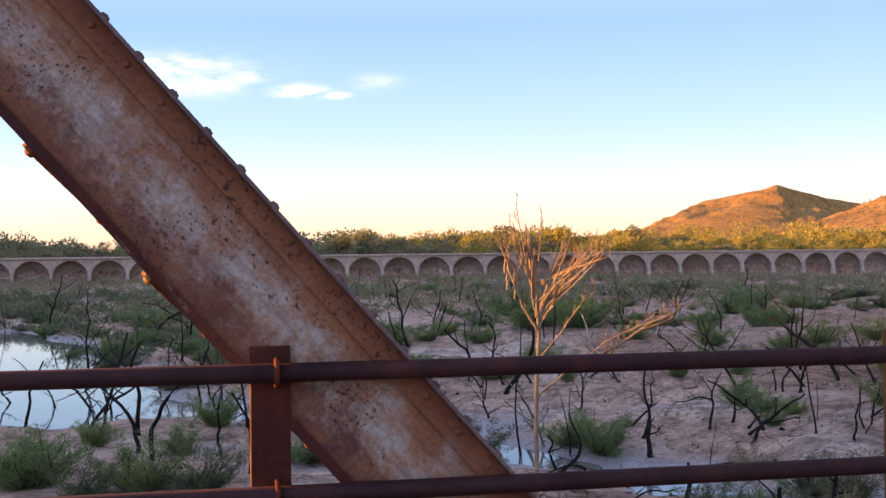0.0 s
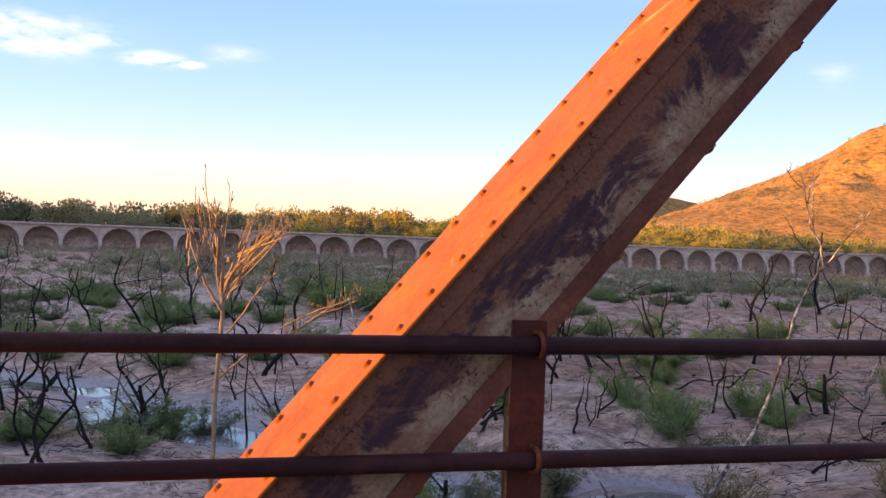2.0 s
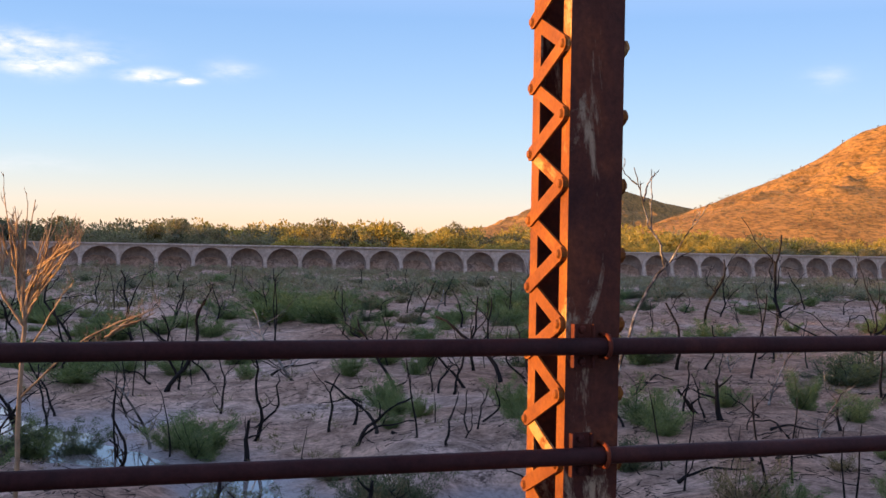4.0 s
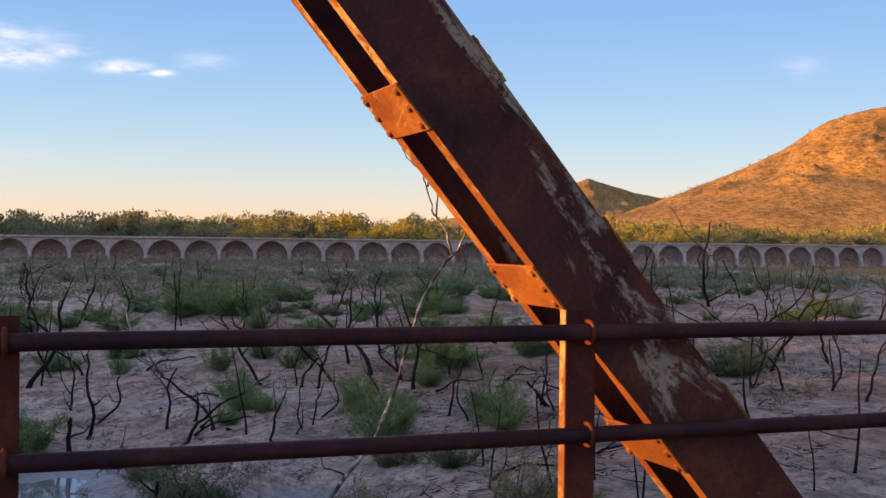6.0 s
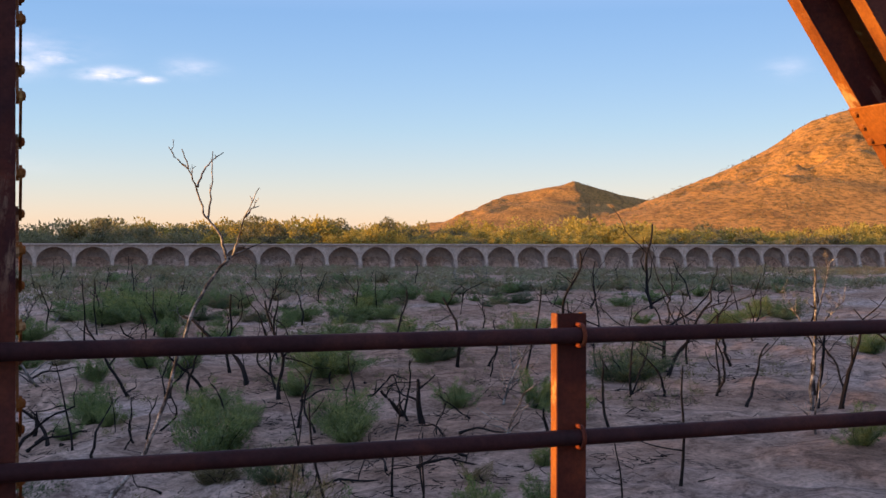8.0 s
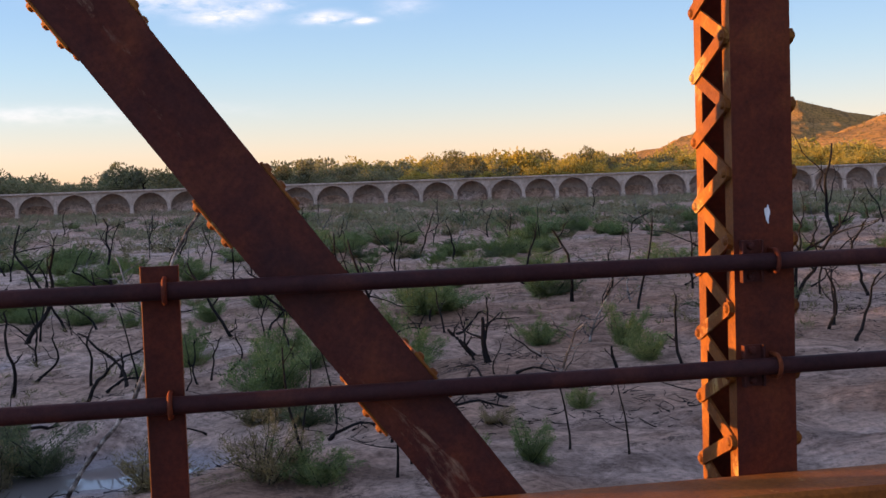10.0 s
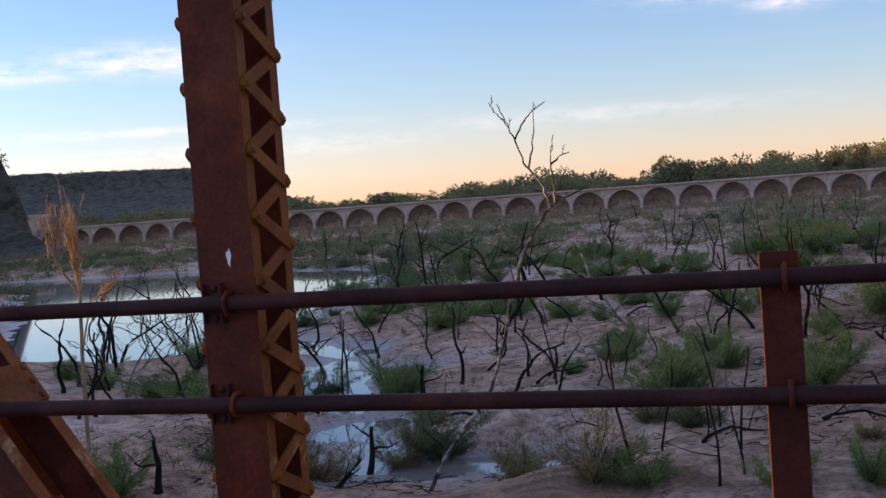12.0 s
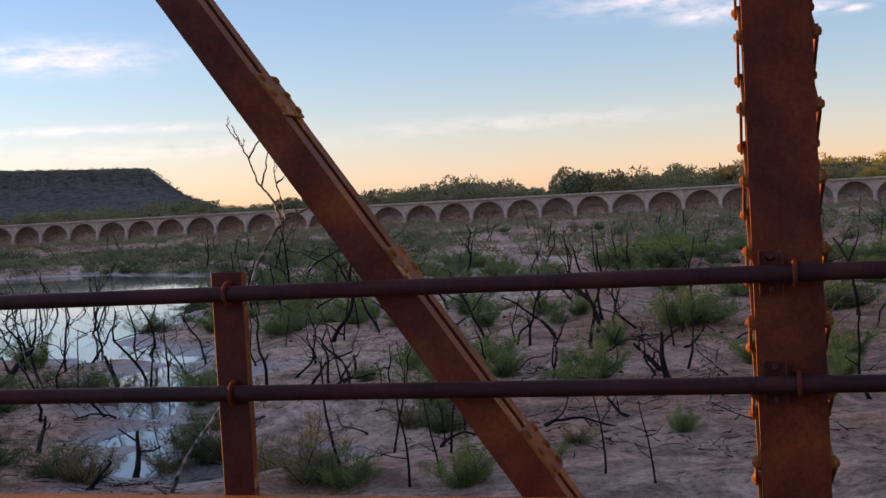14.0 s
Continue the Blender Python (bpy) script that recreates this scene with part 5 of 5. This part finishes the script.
tall_dead_tree("dead_tree", *FOOT, [upright(FOOT, q) for q in fan], STRAW_WOOD, "dry leafless tamarisk tree glowing golden in low sun", 15, 4, 0.32, 2.2, 0.05, 0.011)
# broad burnt tree with hooked arms, standing in a dark shrub
FOOT = (36.5, 36.1)
tall_dead_tree("dead_tree", *FOOT,
               [upright(FOOT, q) for q in (
                   [(36.5, 36.1, -3.7), (36.52, 36.1, -2.66), (36.65, 36.1, -1.95)],
                   [(36.65, 36.1, -2.0), (37.0, 36.0, -1.75), (37.69, 35.9, -1.4), (38.32, 35.8, -0.75), (38.63, 35.8, -0.1), (38.76, 35.8, 0.44)],
                   [(36.69, 36.1, -1.85), (36.75, 36.2, -1.06), (36.93, 36.2, -0.42), (36.8, 36.3, 0.55)], [(36.78, 36.2, -0.9), (36.37, 36.3, -0.2), (35.99, 36.4, 1.19)],
                   [(36.5, 36.1, -2.2), (36.38, 36.1, -1.8), (36.07, 36.0, -1.21), (35.76, 36.0, -1.15), (35.21, 35.9, -1.36), (34.73, 35.8, -1.82)],
                   [(36.45, 36.1, -2.75), (35.4, 36.2, -2.3), (34.43, 36.3, -1.77), (33.77, 36.3, -1.18), (32.94, 36.3, -0.9)],
                   [(36.45, 36.1, -2.9), (34.8, 36.4, -2.35), (33.36, 36.5, -1.75), (32.59, 36.5, -1.37), (31.66, 36.5, -0.94), (30.64, 36.5, -0.82)],
                   [(37.07, 36.0, -1.71), (37.31, 36.0, -1.07), (37.21, 36.0, -0.53)])],
               CHAR, "broad burnt tree with hooked crooked black arms", 23, 2, 0.45, 1.0, 0.085, 0.03)
FOOT = (38.4, 34.3)
tall_dead_tree("dead_tree", *FOOT,
               [upright(FOOT, q) for q in ([(38.4, 34.3, -3.6), (38.12, 34.3, -2.65), (37.87, 34.3, -2.02), (37.77, 34.3, -1.45)], [(37.77, 34.3, -1.5), (38.05, 34.2, -1.09), (38.35, 34.2, -0.62), (38.23, 34.1, -0.25), (37.91, 34.1, 0.11)],
                                           [(37.77, 34.3, -1.45), (37.5, 34.3, -1.08)])],
               CHAR, "thin burnt tree forking into a crooked hook", 29, 1, 0.3, 1.0, 0.06, 0.03)
# slender grey tree further on
tall_dead_tree("dead_tree", 34.5, 24.5, [[(0, 0, -0.1), (0.1, 0, 1.5), (0.15, 0, 3.0), (0.1, 0, 4.2)], [(0.1, 0, 2.2), (0.7, 0, 2.9), (1.3, 0.2, 3.2)], [(0.1, 0, 2.0), (-0.5, 0, 2.8), (-1.0, 0, 3.4)],
               [(0.13, 0, 2.8), (0.6, 0.2, 3.6), (0.8, 0.2, 4.4)]], GREY_WOOD, "slender pale dead tree with spreading twigs", 19, 8, 0.6, 0.8, 0.06)


# ---- cover that nobody could count ----
def joined(name, rows, label, category):
    """Far plants too many to count, joined into one mesh."""
    mats, verts, faces, slots, start = [], [], [], [], 0
    for pair, m in rows:
        for me in pair:
            if me is None:
                continue
            co = np.empty(len(me.vertices) * 3)
            me.vertices.foreach_get("co", co)
            w = np.array(m)
            verts.append(co.reshape(-1, 3) @ w[:3, :3].T + w[:3, 3])
            if me.materials[0] not in mats:
                mats.append(me.materials[0])
            faces += [tuple(start + v for v in p.vertices) for p in me.polygons]
            slots += [mats.index(me.materials[0])] * len(me.polygons)
            start += len(me.vertices)
    me = bpy.data.meshes.new(name)
    me.from_pydata(np.concatenate(verts).tolist(), [], faces)
    for mat in mats:
        me.materials.append(mat)
    me.polygons.foreach_set("material_index", slots)
    return tagged(new(name, me), label, category, kind="stuff")


joined("far_shrubs", FAR_PLANTS["shrub"], "grey-green shrubs on the far river bed", "shrubs")
joined("far_dead_trees", FAR_PLANTS["dead_tree"], "burnt leafless trees on the far river bed", "dead trees")


def scatter(name, mat, label, category, rows, blades, size, width, seed, up=0.6):
    """Many small crowns of blades in one mesh: rows of x, y, z, half width, height."""
    g = Geo()
    rng = random.Random(seed)
    for x, y, z, w, h in rows:
        lumps = [(rng.gauss(0, 0.45) * w, rng.gauss(0, 0.45) * w, rng.uniform(0.12, 0.68) * h, rng.uniform(0.28, 0.5)) for _ in range(8)]
        for k in range(blades):
            lx, ly, lz, lr = rng.choice(lumps)
            d = Vector((rng.gauss(0, 1), rng.gauss(0, 1), rng.gauss(0, 1))).normalized()
            lr *= rng.random() ** 0.45
            p = Vector((x + lx + d.x * lr * w, y + ly + d.y * lr * w, max(z + 0.02, z + lz + d.z * lr * h * 0.6)))
            g.blade(p, (d + Vector((0, 0, up))).normalized() * size * w * rng.uniform(0.5, 1.3), width * w, rng)
    return tagged(new(name, g.mesh(name, mat)), label, category, kind="stuff")


rng = random.Random(33)
rows = []
while len(rows) < 2600:
    y = rng.uniform(95, 219)
    x = rng.uniform(-0.8, 0.95) * y + 12
    if float(shore(x, y)) < 1 or value_noise(x / 18, y / 18, 41) < 0.25:
        continue
    w = rng.uniform(0.6, 1.7)
    rows.append((x, y, float(ground_z(x, y)), w, w * rng.uniform(0.5, 0.9)))
banks = []
while len(banks) < 900:
    y = rng.uniform(62, 150)
    x = rng.uniform(-75, 6) - 0.1 * y
    if float(shore(x, y)) < 1.0:
        continue
    w = rng.uniform(0.5, 1.5)
    banks.append((x, y, float(ground_z(x, y)), w, w * rng.uniform(0.6, 1.0)))
scatter("pool_bank_scrub", LEAF_DARK, "dark grey-green scrub on the pool's banks", "scrub", banks, 110, 0.24, 0.08, 14, 0.4)
scatter("river_bed_scrub", LEAF_SAGE, "grey-green scrub covering the far river bed", "scrub", rows[:1500], 110, 0.24, 0.09, 1, 0.4)
scatter("dry_river_bed_scrub", LEAF_DRY, "dry brown brush before the dam", "scrub", rows[1500:], 110, 0.26, 0.07, 2, 0.5)
rows = []
for k in range(900):
    y = rng.uniform(188, 220)
    x = rng.uniform(-0.8, 0.95) * y + 12
    w = rng.uniform(0.8, 1.7)
    rows.append((x, y, float(ground_z(x, y)), w, rng.uniform(0.4, 1.0)))
scatter("brush_belt", LEAF_BRUSH, "belt of mauve-grey leafless brush before the dam", "brush", rows, 110, 0.22, 0.06, 12, 0.6)
rows = []
for k in range(1100):
    y = 230 + rng.random() ** 1.4 * 280
    x = rng.uniform(-0.75, 1.0) * y + 12
    h = (2.0 + 0.018 * (y - 229) + 1.8 * rng.random() ** 2) * (0.65 + 1.7 * float(value_noise(x / 17, y / 21, 51)) ** 1.7)
    h *= 0.72 if x < -20 else 1.0
    rows.append((x, y, float(ground_z(x, y)), h * rng.uniform(0.6, 1.0), h))
# picks the leaf colour; the painted sunlit gold grows commoner eastward
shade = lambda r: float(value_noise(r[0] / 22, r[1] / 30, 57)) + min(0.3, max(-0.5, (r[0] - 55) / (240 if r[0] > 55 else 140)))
scatter("river_thicket", LEAF_HAZE, "dense muted green thicket behind the dam", "thicket", [r for r in rows if shade(r) < 0.42], 680, 0.11, 0.10, 3, 0.2)
scatter("olive_thicket", LEAF_FAR, "olive and brown thicket behind the dam", "thicket", [r for r in rows if 0.42 <= shade(r) < 0.66], 680, 0.11, 0.10, 5, 0.2)
scatter("golden_thicket", LEAF_GOLD, "thicket behind the dam with sunlit gold in its leaf colour", "thicket", [r for r in rows if shade(r) >= 0.66], 680, 0.11, 0.10, 6, 0.2)
rows = [(29.2, 243, 0.3, 3.0, 6.3), (-8.7, 244, 0.3, 3.6, 6.4), (-4.0, 246, 0.3, 3.0, 5.6), (64, 262, 0.3, 4.5, 7.0), (70, 258, 0.3, 3.4, 6.0), (97, 262, 0.3, 4.0, 7.4), (24.6, 247, 0.3, 3.4, 4.8)]
for k, (x, y, z, w, h) in enumerate(rows):
    g = Geo()
    trng = random.Random(400 + k)
    t = Geo()
    pts, rad = limb(trng, Vector((0, 0, -0.2)), Vector((0, 0, 1)), h * 0.7, 0.28, 0.08, 0.08, 6)
    t.tube(pts, rad, 6)
    for _ in range(6):
        a = trng.uniform(0, 6.28)
        bp, br = limb(trng, pts[trng.randint(2, 4)], Vector((math.cos(a), math.sin(a), 0.7)), w * 0.8, 0.12, 0.03, 0.12, 5)
        t.tube(bp, br, 5)
    lumps = [(trng.gauss(0, 0.42) * w, trng.gauss(0, 0.42) * w, trng.uniform(0.25, 0.86) * h, trng.uniform(0.22, 0.42)) for _ in range(13)]
    for _ in range(1500):
        lx, ly, lz, lr = trng.choice(lumps)
        d = Vector((trng.gauss(0, 1), trng.gauss(0, 1), trng.gauss(0, 1))).normalized()
        g.blade(Vector((lx + d.x * lr * w, ly + d.y * lr * w, max(0.1, lz + d.z * lr * w))), (d + Vector((0, 0, 0.4))).normalized() * 0.6 * trng.uniform(0.5, 1.3), 0.28, trng)
    tree = new("tree", t.mesh("trunk", CHAR, True))
    tree.matrix_world = Matrix.Translation((x, y, float(ground_z(x, y))))
    part("crown", g.mesh("crown", LEAF_FAR if k > 2 else LEAF_HAZE), None, tree)
    tagged(tree, "round leafy tree standing behind the dam", "tree", "trees behind the dam")
rows = []
for verts, count in ((near_verts, 4200), (far_verts, 900)):
    flat = verts[: verts.shape[0] // 2 + 2].reshape(-1, 3)
    for k in range(count):
        p = flat[rng.randrange(len(flat))]
        if p[2] > 1:
            w = rng.uniform(0.5, 1.25)
            rows.append((p[0] + rng.uniform(-4, 4), p[1] + rng.uniform(-4, 4), p[2] - 0.3, w, w * rng.uniform(0.9, 1.7)))
scatter("hillside_scrub", LEAF_DRY, "scattered desert scrub on the hillsides", "scrub", rows, 14, 0.55, 0.45, 4)

rows = []
for verts, count in ((mesa_verts, 5200), (outcrop_verts, 260)):
    flat = verts[: verts.shape[0] // 2 + 4].reshape(-1, 3)
    for k in range(count):
        p = flat[rng.randrange(len(flat))]
        if p[2] > -3:
            w = rng.uniform(0.5, 1.3)
            rows.append((p[0] + rng.uniform(-2, 2), p[1] + rng.uniform(-2, 2), p[2] - 0.3, w, w * rng.uniform(0.9, 1.5)))
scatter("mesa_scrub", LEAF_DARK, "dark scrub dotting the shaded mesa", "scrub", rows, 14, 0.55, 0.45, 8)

# fallen twigs and charred litter on the silt
g = Geo()
rng = random.Random(62)
heaps = [(rng.uniform(-0.4, 0.85), 17 + rng.random() ** 1.4 * 75) for _ in range(240)]
for k in range(3000):
    hx, hy = rng.choice(heaps)
    x, y = hx * hy + 12 + rng.gauss(0, 0.55), hy + rng.gauss(0, 0.55)
    a = rng.uniform(0, 6.28)
    z = float(ground_z(x, y))
    if z < Z_WATER + 0.03:
        continue
    pts, rad = limb(rng, Vector((x, y, z + 0.02)), Vector((math.cos(a), math.sin(a), rng.uniform(0, 0.25))), rng.uniform(0.1, 0.5), rng.uniform(0.007, 0.018), 0.005, 0.22, 4)
    for p in pts:
        p.z = max(p.z, float(ground_z(p.x, p.y)) + 0.01)
    g.tube(pts, rad, 4)
tagged(new("driftwood_litter", g.mesh("driftwood_litter", CHAR)), "charred twigs and driftwood strewn over the silt", "twigs", kind="stuff")

rng = random.Random(71)
rows = []
while len(rows) < 1500:
    y = 17 + rng.random() ** 1.3 * 80
    x = rng.uniform(-0.45, 0.88) * y + 12
    z = float(ground_z(x, y))
    if z < Z_WATER + 0.06 or value_noise(x / 6, y / 6, 55) < 0.4:
        continue
    w = rng.uniform(0.08, 0.26)
    rows.append((x, y, z, w, w * rng.uniform(0.7, 1.4)))
scatter("weed_tufts", LEAF_DRY, "small dry weed tufts on the silt", "weeds", rows, 16, 0.9, 0.16, 9, 1.0)
